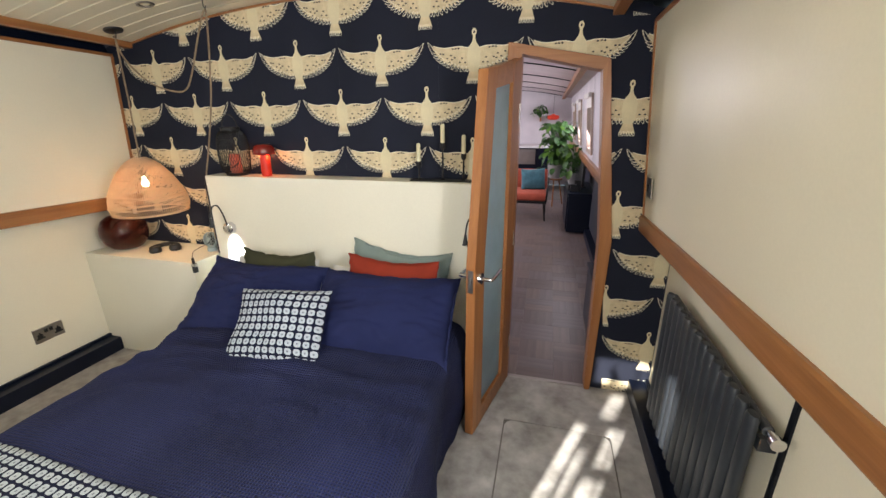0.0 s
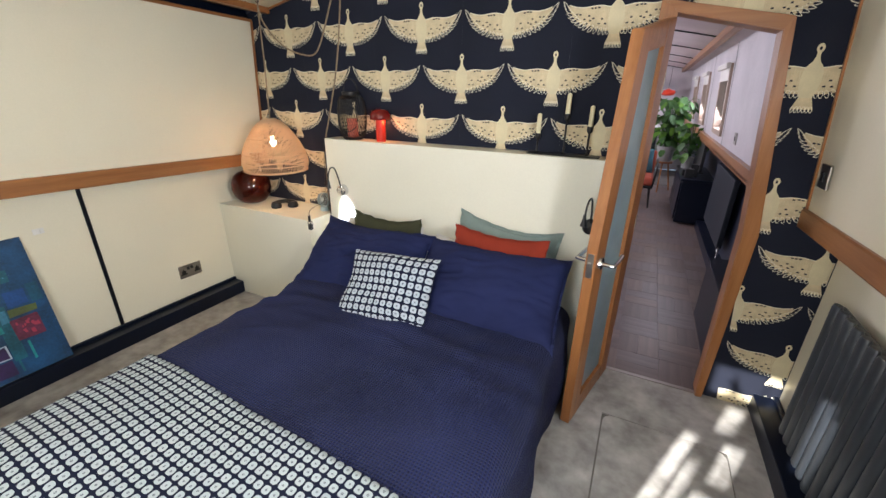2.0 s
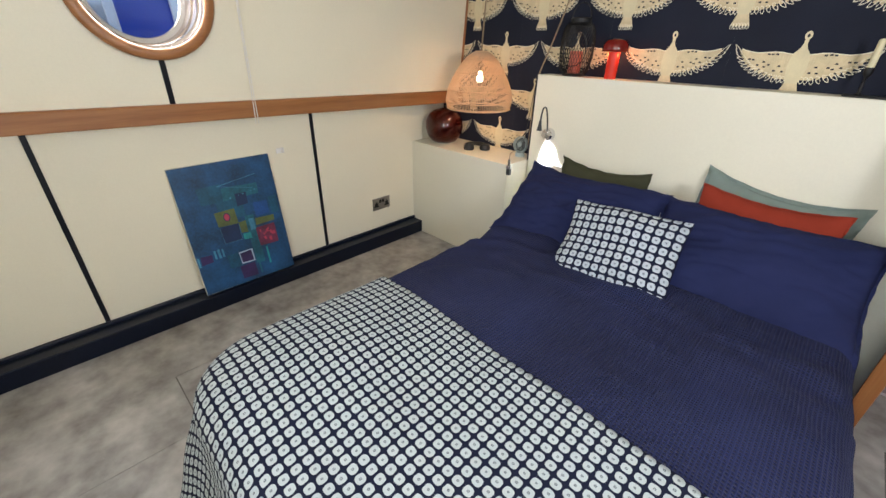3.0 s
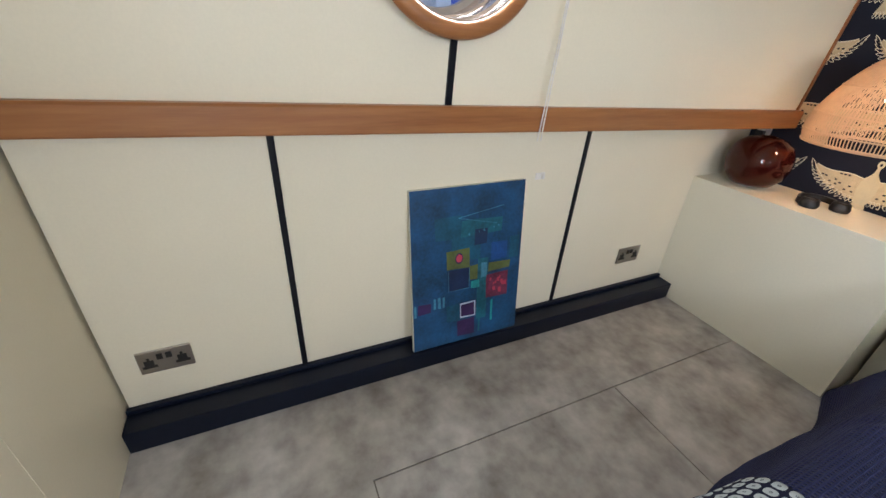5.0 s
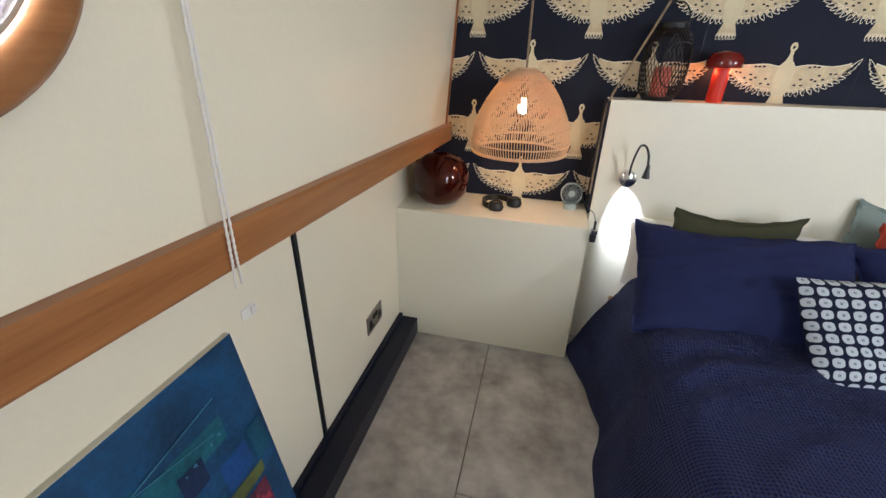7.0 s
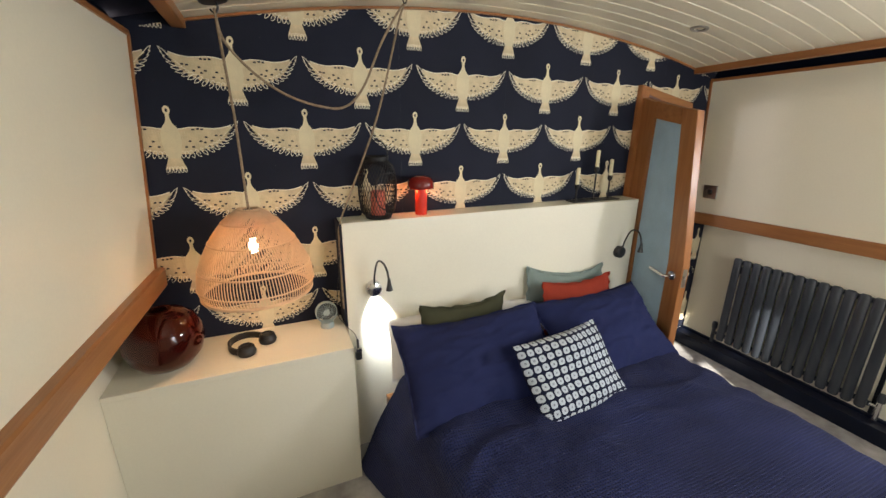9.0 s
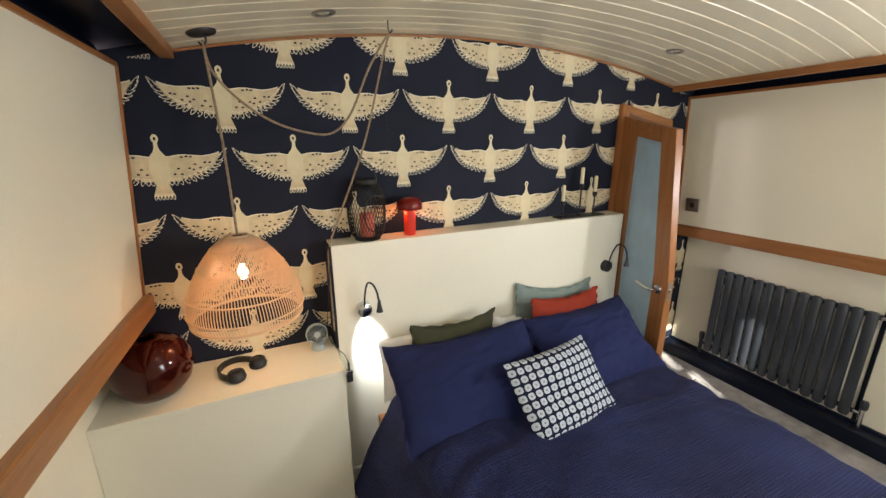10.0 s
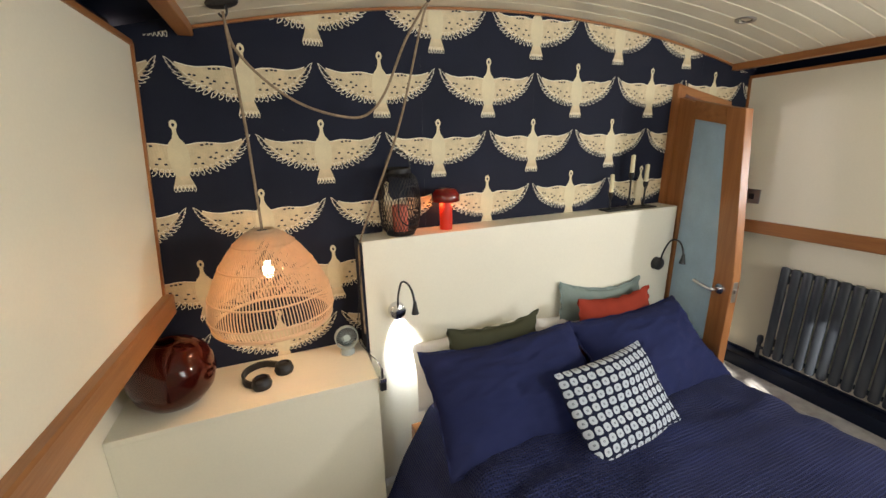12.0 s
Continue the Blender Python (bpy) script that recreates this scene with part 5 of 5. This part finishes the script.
rl = thing("red_table_lamp", (-0.232, -0.068, 1.133), "small red mushroom table lamp with a glowing tube stem", "table lamp")
bm = bmesh.new()
lathe(bm, [(0.0, 0.0), (0.026, 0.0), (0.027, 0.004), (0.027, 0.118), (0.0, 0.120)], seg=28)
stem = shade(part("stem", bm, RED_GLASS, rl, "translucent red tube, glowing"))
bm = bmesh.new()
lathe(bm, [(0.058, 0.120), (0.060, 0.124), (0.058, 0.150), (0.046, 0.168), (0.020, 0.176), (0.0, 0.177)], seg=32)
shade(part("shade", bm, paint("red_plastic", (0.17, 0.010, 0.007), 0.2), rl, "glossy dark-red dome shade"))

ch_ob = thing("triple_candle_holder", (0.795, -0.068, 1.133), "black iron candle holder with three stems on a long foot", "candle holder")
bm = bmesh.new()
box(bm, -0.165, 0.165, -0.035, 0.035, 0.0, 0.006, 0.002)
part("foot", bm, BLACK_METAL, ch_ob)
for x, h in ((-0.125, 0.085), (0.0, 0.175), (0.105, 0.125)):
    bm = bmesh.new()
    lathe(bm, [(0.0, 0.006), (0.012, 0.006), (0.005, 0.014), (0.0045, h - 0.022), (0.010, h - 0.016), (0.013, h - 0.008), (0.013, h + 0.010), (0.0, h + 0.006)], (x, 0, 0), 16)
    shade(part("stem", bm, BLACK_METAL, ch_ob))
for x, h in ((-0.125, 0.085), (0.0, 0.175), (0.105, 0.125)):
    c = thing("dinner_candle", (0.795 + x, -0.068, 1.141 + h), "ivory dinner candle standing in the iron holder, unburnt", "candle", "ivory candles")
    bm = bmesh.new()
    lathe(bm, [(0.0, 0.0), (0.0105, 0.0), (0.010, 0.085), (0.006, 0.089), (0.0, 0.090)], seg=16)
    shade(part("wax", bm, CANDLE_IVORY, c))
    bm = bmesh.new()
    tube(bm, [(0, 0, 0.088), (0.001, 0, 0.096)], 0.0008, 5)
    part("wick", bm, BLACK, c)


# ---- the saloon beyond the door ----
def flat_wall(name, mt, x0, x1, y0, y1, z0, z1, label):
    bm = bmesh.new()
    box(bm, x0, x1, y0, y1, z0, z1)
    return tagged(part(name, bm, mt), label, kind="structure")


flat_wall("floor_saloon", CARPET_EDGE, -1.50, 1.96, 0.0, BOW, -0.06, -0.006, "dark sub-floor of the saloon")
flat_wall("wall_bow", LIVING_WHITE, -1.5, 1.96, BOW, BOW + 0.04, 0, 2.05, "white end wall of the saloon")
flat_wall("wall_saloon_lower", paint("navy_wall", (0.020, 0.024, 0.045), 0.4), 1.90, 1.94, 0.046, BOW, 0, 0.95, "navy-painted lower side wall")
flat_wall("wall_saloon_port", LIVING_WHITE, -1.48, -1.44, 0.046, BOW, 0, 1.95, "white side wall of the saloon")
bm = bmesh.new()
wins = [(2.55, 3.05), (4.15, 4.65), (5.6, 6.1)]
ys = [0.046] + [v for w in wins for v in w] + [BOW]
for k, (a, b) in enumerate(zip(ys, ys[1:])):
    spans = [(RAIL_Z, 1.85)] if k % 2 == 0 else [(RAIL_Z, 1.10), (1.62, 1.85)]
    for lo, hi in spans:
        sheet(bm, lambda y, z: (upper_x(z, 1), y, z), [a, b], [lo, hi])
        sheet(bm, lambda y, z: (upper_x(z, 1, 0.05), y, z), [a, b], [lo, hi])
tagged(part("wall_saloon_upper", bm, LIVING_WHITE), "white leaning upper side wall with windows", kind="structure")
bm = bmesh.new()
box(bm, 1.715, 1.752, 0.046, BOW, RAIL_Z - 0.085, RAIL_Z, 0.003)
tagged(part("trim_saloon_rail", bm, OAK_Y), "oak dado rail", kind="structure")
bm = bmesh.new()
box(bm, 1.715, 1.90, 0.046, BOW, RAIL_Z - 0.07, RAIL_Z - 0.06)
tagged(part("trim_saloon_ledge", bm, LIVING_WHITE), "white ledge under the rail", kind="structure")
bm = bmesh.new()
sheet(bm, lambda x, y: (x, y, arch(x)), [MID - 1.5 + 3.0 * k / 24 for k in range(25)], [0.045, BOW])
tagged(part("ceiling_saloon", bm, LIVING_CEIL), "arched plank ceiling of the saloon", kind="structure")
for k in range(6):
    bm = bmesh.new()
    yy = 1.18 + 1.19 * k
    sheet(bm, lambda x, u: (x, yy + (-0.012, -0.012, 0.012, 0.012)[u], arch(x) - (0.0, 0.010, 0.010, 0.0)[u]), [MID - 1.34 + 2.68 * q / 24 for q in range(25)], range(4))
    tagged(part("trim_ceiling_rib", bm, BLACK_STRIP), "dark curved joint strip across the ceiling", kind="structure")
bm = bmesh.new()
box(bm, 1.50, 1.56, 0.046, BOW, 1.80, 1.86, 0.004)
tagged(part("trim_saloon_beam", bm, OAK_Y), "oak beam along the ceiling's edge", kind="structure")
bm = bmesh.new()
box(bm, 1.562, 1.68, 0.046, BOW, 1.852, 1.90)
tagged(part("trim_saloon_channel", bm, NAVY_PAINT), "dark channel under the roof edge", kind="structure")
for n, (a, b) in enumerate(wins):
    w = thing("window_%d" % (n + 3), (upper_x(1.36, 1), (a + b) / 2, 1.36), "rectangular saloon window in an oak frame")
    w["kind"] = "structure"
    w.rotation_euler = (0, radians(-4.4), 0)
    h, v = (b - a) / 2, 0.27
    for y0, y1, z0, z1 in ((-h - 0.04, h + 0.04, v - 0.01, v + 0.04), (-h - 0.04, h + 0.04, -v - 0.04, -v + 0.01), (-h - 0.04, -h + 0.01, -v, v), (h - 0.01, h + 0.04, -v, v)):
        bm = bmesh.new()
        box(bm, -0.02, 0.06, y0, y1, z0, z1, 0.004)
        part("frame_bar", bm, PALE_FRAME, w)
    bm = bmesh.new()
    box(bm, 0.03, 0.034, -h, h, -v, v)
    pn = part("pane", bm, CLEAR, w)
    pn.visible_shadow = False
    bm = bmesh.new()
    box(bm, -0.055, -0.02, -h - 0.05, h + 0.05, v + 0.0, v + 0.05, 0.01)
    part("blind_roll", bm, WHITE_COTTON, w, "rolled-up pale blind")
    bm = bmesh.new()
    box(bm, -0.024, -0.022, -h - 0.02, h + 0.02, v - 0.10, v)
    part("blind_cloth", bm, WHITE_COTTON, w)

for yy in (2.42, 3.85, 5.35):
    bm = bmesh.new()
    sheet(bm, lambda u, z: (upper_x(z, 1) - 0.002, yy + u, z), [-0.013, 0.013], [RAIL_Z, 1.85])
    tagged(part("trim_joint_strip", bm, BLACK_STRIP), "dark joint strip on the white upper wall", kind="structure")
sw2 = thing("light_switch", (upper_x(1.10, 1) - 0.002, 1.77, 1.10), "brushed-steel switch plate on the white upper saloon wall", "switch")
sw2.rotation_euler = (0, radians(-4.4), 0)
bm = bmesh.new()
box(bm, -0.006, 0.002, -0.043, 0.043, -0.043, 0.043, 0.003)
part("plate", bm, STEEL, sw2)
bm = bmesh.new()
box(bm, -0.010, -0.006, -0.014, 0.014, -0.016, 0.016, 0.002)
part("rocker", bm, BLACK, sw2)

tvc = thing("media_cabinet", (1.765, 3.65, 0), "low near-black media cabinet against the side wall", "cabinet")
bm = bmesh.new()
box(bm, -0.18, 0.15, -0.48, 0.55, 0.02, 0.50, 0.004)
part("carcass", bm, NAVY_PAINT, tvc)
bm = bmesh.new()
box(bm, -0.20, 0.15, -0.50, 0.57, 0.50, 0.525, 0.003)
part("top", bm, NAVY_PAINT, tvc)
for k in range(3):
    bm = bmesh.new()
    box(bm, -0.197, -0.181, -0.46 + 0.335 * k, -0.135 + 0.335 * k, 0.05, 0.48, 0.003)
    part("door", bm, NAVY_PAINT, tvc)
tv = thing("television", (1.75, 3.75, 0.525), "flat black television on the media cabinet", "television")
bm = bmesh.new()
box(bm, -0.01, 0.02, -0.36, 0.36, 0.05, 0.45, 0.004)
part("screen_body", bm, BLACK, tv)
bm = bmesh.new()
box(bm, -0.06, 0.07, -0.12, 0.12, 0.0, 0.012, 0.003)
box(bm, 0.0, 0.02, -0.03, 0.03, 0.012, 0.06)
part("stand", bm, BLACK, tv)
for yy, xx, hh in ((3.28, 1.64, 0.10), (3.36, 1.69, 0.14), (3.42, 1.62, 0.07)):
    g = thing("media_box", (xx, yy, 0.525), "small dark media box on the cabinet", "media box", "boxes on the cabinet")
    bm = bmesh.new()
    box(bm, -0.04, 0.04, -0.03, 0.03, 0, hh, 0.004)
    part("case", bm, BLACK, g)
prad = thing("panel_radiator", (1.855, 2.25, 0.0), "grey flat panel radiator on the navy wall", "radiator")
bm = bmesh.new()
box(bm, -0.035, 0.005, -0.45, 0.55, 0.20, 0.78, 0.008)
part("panel", bm, paint("grey_enamel", (0.018, 0.021, 0.030), 0.55, spec=0.2), prad)
bm = bmesh.new()
tube(bm, [(-0.02, -0.47, 0.22), (-0.02, -0.47, 0.0)], 0.010, 8)
part("feed_pipe", bm, CHROME, prad)
lowc = thing("low_cabinet", (1.77, 0.56, 0), "low near-black cupboard just beyond the doorway", "cabinet")
bm = bmesh.new()
box(bm, -0.13, 0.12, -0.32, 0.34, 0.0, 0.40, 0.004)
part("carcass", bm, NAVY_PAINT, lowc)
bm = bmesh.new()
box(bm, -0.14, 0.12, -0.33, 0.35, 0.40, 0.42, 0.003)
part("top", bm, NAVY_PAINT, lowc)
bm = bmesh.new()
box(bm, 1.80, 1.90, 0.92, 3.1, 0.0, 0.09, 0.004)
tagged(part("trim_saloon_boxing", bm, NAVY_PAINT), "dark navy pipe boxing along the floor", kind="structure")

arm = thing("lounge_chair", (1.05, 4.05, 0), "mid-century lounge chair with coral seat and back on dark legs", "armchair")
CORAL = paint("coral_wool", (0.42, 0.085, 0.045), 0.9, 0, 0.1, 10, 300, 0.3)


def pad(x0, x1, y0, y1, z0, z1, m=None):
    bm = bmesh.new()
    box(bm, x0, x1, y0, y1, z0, z1, 0.03)
    if m:
        bmesh.ops.transform(bm, matrix=m, verts=bm.verts)
    return bm


shade(part("seat", pad(-0.27, 0.26, -0.30, 0.28, 0.29, 0.40), CORAL, arm), 60)
shade(part("backrest", pad(-0.26, 0.26, 0.26, 0.36, 0.38, 0.72, pose(0, 0, 0, -8)), CORAL, arm), 60)
bm = bmesh.new()
box(bm, -0.27, 0.27, -0.29, 0.31, 0.255, 0.288, 0.008)
part("seat_frame", bm, BLACK_METAL, arm)
for sx in (-0.23, 0.23):
    for sy in (-0.26, 0.28):
        bm = bmesh.new()
        tube(bm, [(sx, sy, 0.26), (sx * 1.12, sy * 1.1, 0.0)], [0.016, 0.011], 10)
        shade(part("leg", bm, BLACK_METAL, arm))
    bm = bmesh.new()
    tube(bm, smooth_path([(sx * 1.12, -0.28, 0.28), (sx * 1.2, -0.24, 0.52), (sx * 1.2, 0.26, 0.56)], 6), 0.014, 8)
    shade(part("armrest", bm, BLACK_METAL, arm))
cushion("scatter_cushion", (1.10, 4.19, 0.545), (1, 0.05, 0.06), (0, 0.30, 1), 0.36, 0.33, 0.14, paint("teal_weave", (0.06, 0.17, 0.21), 0.9, 0, 0.2, 12, 200, 0.5), "blue-green woven cushion leaning in the lounge chair", "cushion", "", 0, 0.03, 11)

LEAF = leafy("leaf_green", (0.035, 0.10, 0.018), 0.25)
LEAF2 = leafy("leaf_bright", (0.12, 0.26, 0.03), 0.4)


def leaf_shape(bm, m, size, cuts, mat=0):
    """A broad split leaf, slightly folded along its rib."""
    N = 14
    pts = []
    for k in range(N + 1):
        u = k / N
        w = math.sin(math.pi * min(1, u * 1.02)) ** 0.6 * (0.5 - 0.15 * u)
        if cuts and k % 2 and 2 < k < N - 1:
            w *= 0.62
        pts.append((u, max(w, 0)))
    for s in (-1, 1):
        for (u0, w0), (u1, w1) in zip(pts, pts[1:]):
            q = [(u0, 0, 0), (u1, 0, 0), (u1, s * w1, 0.10 * w1 - 0.25 * u1 * u1), (u0, s * w0, 0.10 * w0 - 0.25 * u0 * u0)]
            q = [(a, b, (c if abs(b) > 0 else -0.25 * a * a)) for a, b, c in q]
            vs = []
            for a, b, c in q:
                vs.append(bm.verts.new(m @ Vector((a * size, b * size, c * size))))
            if w0 < 1e-6:
                vs = vs[:3]
            try:
                bm.faces.new(vs).material_index = mat
            except ValueError:
                pass


def plant(name, at, base, height, spread, n, size, label, cuts=True, seed=1, droop=0.0):
    ob = thing(name, at, label, "house plant")
    rnd = random.Random(seed)
    bs, bl = bmesh.new(), bmesh.new()
    for k in range(n):
        g = rnd.uniform(0, 2 * math.pi)
        h = base + (height - base) * rnd.random() ** 0.8
        r = spread * rnd.uniform(0.25, 1.0)
        end = Vector((r * math.cos(g), r * math.sin(g), h - droop * r))
        mid = Vector((end.x * 0.35, end.y * 0.35, base + (h - base) * 0.7))
        tube(bs, smooth_path([(0, 0, base), mid, end], 4), 0.004, 5, False)
        m = Matrix.Translation(end) @ Euler((rnd.uniform(-0.5, 0.5), rnd.uniform(0.1, 1.0), g)).to_matrix().to_4x4()
        leaf_shape(bl, m, size * rnd.uniform(0.7, 1.2), cuts, int(rnd.random() < 0.3))
    part("stems", bs, LEAF, ob)
    part("foliage", bl, [LEAF, LEAF2], ob)
    return ob


def pot(parent, z0, r, h, mt):
    bm = bmesh.new()
    lathe(bm, [(0, z0), (r * 0.8, z0), (r, z0 + h), (r * 0.93, z0 + h), (r * 0.9, z0 + h * 0.9), (0, z0 + h * 0.9)], seg=24)
    shade(part("pot", bm, mt, parent))


POT = paint("grey_glazed_pot", (0.35, 0.34, 0.33), 0.4)
p1 = plant("monstera_plant", (1.42, 5.0, 0), 0.62, 1.38, 0.26, 150, 0.125, "large split-leaf monstera in a pot on a tall wooden stand", True, 4)
pot(p1, 0.46, 0.12, 0.22, POT)
stand_ob = thing("plant_stand", (1.42, 5.0, 0), "three-legged wooden plant stand", "plant stand")
bm = bmesh.new()
lathe(bm, [(0, 0.435), (0.14, 0.435), (0.14, 0.458), (0, 0.458)], seg=24)
part("plate", bm, OAK_X, stand_ob)
for k in range(3):
    g = 2 * math.pi * k / 3 + 0.5
    bm = bmesh.new()
    tube(bm, [(0.09 * math.cos(g), 0.09 * math.sin(g), 0.44), (0.19 * math.cos(g), 0.19 * math.sin(g), 0.0)], 0.011, 8)
    part("leg", bm, OAK_Z, stand_ob)
p2 = plant("trailing_plant", (1.66, 4.45, 0.525), 0.14, 0.55, 0.20, 40, 0.12, "bushy narrow-leaved plant in a pale pot on the cabinet", False, 8)
p2.location = (1.66, 4.02, 0.525)
pot(p2, 0.0, 0.07, 0.14, POT)
p3 = plant("hanging_plant", (1.06, 6.9, 1.50), 0.08, 0.24, 0.17, 34, 0.09, "small trailing plant in a pot on a high shelf", False, 9, 0.9)
pot(p3, 0.0, 0.07, 0.11, POT)
sh = thing("wall_shelf", (1.35, 7.05, 1.50), "short white wall shelf", "shelf")
bm = bmesh.new()
box(bm, -0.40, 0.15, -0.28, 0.145, -0.02, 0.0, 0.002)
part("board", bm, LIVING_WHITE, sh)
bm = bmesh.new()
box(bm, -0.28, -0.25, -0.2, 0.14, -0.14, -0.021, 0.002)
part("bracket", bm, OAK_Z, sh)
rp = thing("red_pendant", (1.34, 6.85, 1.43), "flattened red pendant shade hanging from the ceiling", "pendant lamp")
bm = bmesh.new()
lathe(bm, [(0.02, 0.08), (0.08, 0.07), (0.125, 0.03), (0.125, 0.0), (0.10, -0.03), (0.06, -0.04)], seg=28)
shade(part("shade", bm, paint("orange_red_enamel", (0.65, 0.05, 0.02), 0.3), rp))
bm = bmesh.new()
tube(bm, [(0, 0, 0.09), (0, 0, arch(1.34) - 1.43)], 0.003, 6)
part("flex", bm, BLACK, rp)
kt = thing("kitchen_unit", (0.95, 6.55, 0), "navy kitchen base unit with a steel oven front", "kitchen unit")
bm = bmesh.new()
box(bm, -0.55, 0.35, -0.30, 0.60, 0.0, 0.86, 0.004)
part("carcass", bm, NAVY_PAINT, kt)
bm = bmesh.new()
box(bm, -0.57, 0.37, -0.32, 0.62, 0.862, 0.89, 0.004)
part("worktop", bm, paint("white_worktop", (0.75, 0.74, 0.72), 0.25), kt)
bm = bmesh.new()
box(bm, -0.45, 0.10, -0.325, -0.302, 0.55, 0.84, 0.004)
part("oven_front", bm, STEEL, kt, "brushed steel oven front")

# ---- outside ----
def outside_sheet(name, mt, x0, x1, y0, y1, z, label, kind="structure"):
    bm = bmesh.new()
    sheet(bm, lambda x, y: (x, y, z), [x0 + (x1 - x0) * k / 8 for k in range(9)], [y0 + (y1 - y0) * k / 8 for k in range(9)])
    return tagged(part(name, bm, mt), label, kind=kind)


outside_sheet("water", paint("canal_water", (0.03, 0.04, 0.035), 0.08, 0, 0.2, 2, 12, 0.4), -400, 400, -400, 400, -0.5, "flat dark canal water")
boat = thing("moored_boat", (-4.0, 0.2, -0.5), "blue-painted canal boat with white-framed windows, moored alongside", "boat")
BLUE = paint("boat_blue", (0.03, 0.07, 0.42), 0.35)
WHITE = paint("boat_white", (0.75, 0.75, 0.78), 0.4)
bm = bmesh.new()
box(bm, -1.2, 0.35, -7, 6, 0.0, 1.15, 0.05)
part("hull", bm, NAVY_PAINT, boat)
bm = bmesh.new()
box(bm, -1.0, 0.15, -6.5, 8, 1.15, 3.3, 0.06)
part("cabin", bm, BLUE, boat)
for k in range(7):
    bm = bmesh.new()
    box(bm, 0.15, 0.18, -5.0 + 1.4 * k, -4.2 + 1.4 * k, 1.65, 2.2, 0.01)
    part("window", bm, WHITE, boat)
    bm = bmesh.new()
    box(bm, 0.17, 0.19, -4.93 + 1.4 * k, -4.27 + 1.4 * k, 1.72, 2.13, 0.01)
    part("window_glass", bm, CLEAR, boat)

# out-of-view leaves, added to break up the sun behind the slots
leaf_screen = thing("sun_dappling_leaves", (0.73, -3.05, 0), "unseen potted climber, added to dapple the sun at the stern", "plant")
pot(leaf_screen, 0.0, 0.16, 0.30, POT)
bl = bmesh.new()
rnd = random.Random(21)
for k in range(26):
    p = Vector((rnd.uniform(-0.27, 0.27), rnd.uniform(-0.08, 0.12), rnd.uniform(1.02, 1.92)))
    leaf_shape(bl, Matrix.Translation(p) @ Euler((rnd.uniform(-1, 1), rnd.uniform(-1, 1), rnd.uniform(0, 6.28))).to_matrix().to_4x4(), rnd.uniform(0.05, 0.115), False)
part("foliage", bl, [LEAF, LEAF2], leaf_screen)
bm = bmesh.new()
for k in range(5):
    tube(bm, smooth_path([(0.05 * k - 0.1, 0, 0.25), (0.09 * k - 0.2, 0.03, 1.0), (0.12 * k - 0.25, 0, 1.9)], 5), 0.005, 5)
part("stems", bm, LEAF, leaf_screen)
bm = bmesh.new()
box(bm, -1.5, 1.96, -4.2, STERN - 0.04, -0.10, 0.0, 0.004)
tagged(part("deck", bm, NAVY_PAINT), "dark steel stern deck", kind="structure")

for k in range(16):
    bm = bmesh.new()
    box(bm, 0.15, 0.20, -4.6 + 0.62 * k, -4.52 + 0.62 * k, 1.2, 3.1, 0.01)
    part("upright", bm, WHITE, boat)

# saloon floor blocks
blocks = thing("floor_blocks", label="grey-brown wood-block floor laid in pairs")
blocks["kind"] = "structure"
WOODS = [wood("block_wood_%s" % n, c, tuple(v * 0.7 for v in c), a, 0.35) for n, c, a in (("dark", (0.155, 0.115, 0.105), 0), ("warm", (0.195, 0.145, 0.125), 0), ("grey", (0.175, 0.14, 0.135), 0))]
shapes = []
for mt in WOODS:
    bm = bmesh.new()
    box(bm, -0.1076, 0.1076, -0.0535, 0.0535, -0.010, 0.0)
    me2 = bpy.data.meshes.new("floor_block")
    bm.to_mesh(me2)
    bm.free()
    me2.materials.append(mt)
    shapes.append(me2)
rnd = random.Random(12)
for i in range(6):
    for j in range(25):
        cx, cy = 0.66 + 0.2165 * i, 0.108 + 0.2165 * j
        if cx > 1.86:
            continue
        for s in (-1, 1):
            ob = new("floor_block", rnd.choice(shapes))
            ob.parent = blocks
            if (i + j) % 2:
                ob.location = (cx, cy + s * 0.054, 0.0)
            else:
                ob.location = (cx + s * 0.054, cy, 0.0)
                ob.rotation_euler = (0, 0, math.pi / 2)
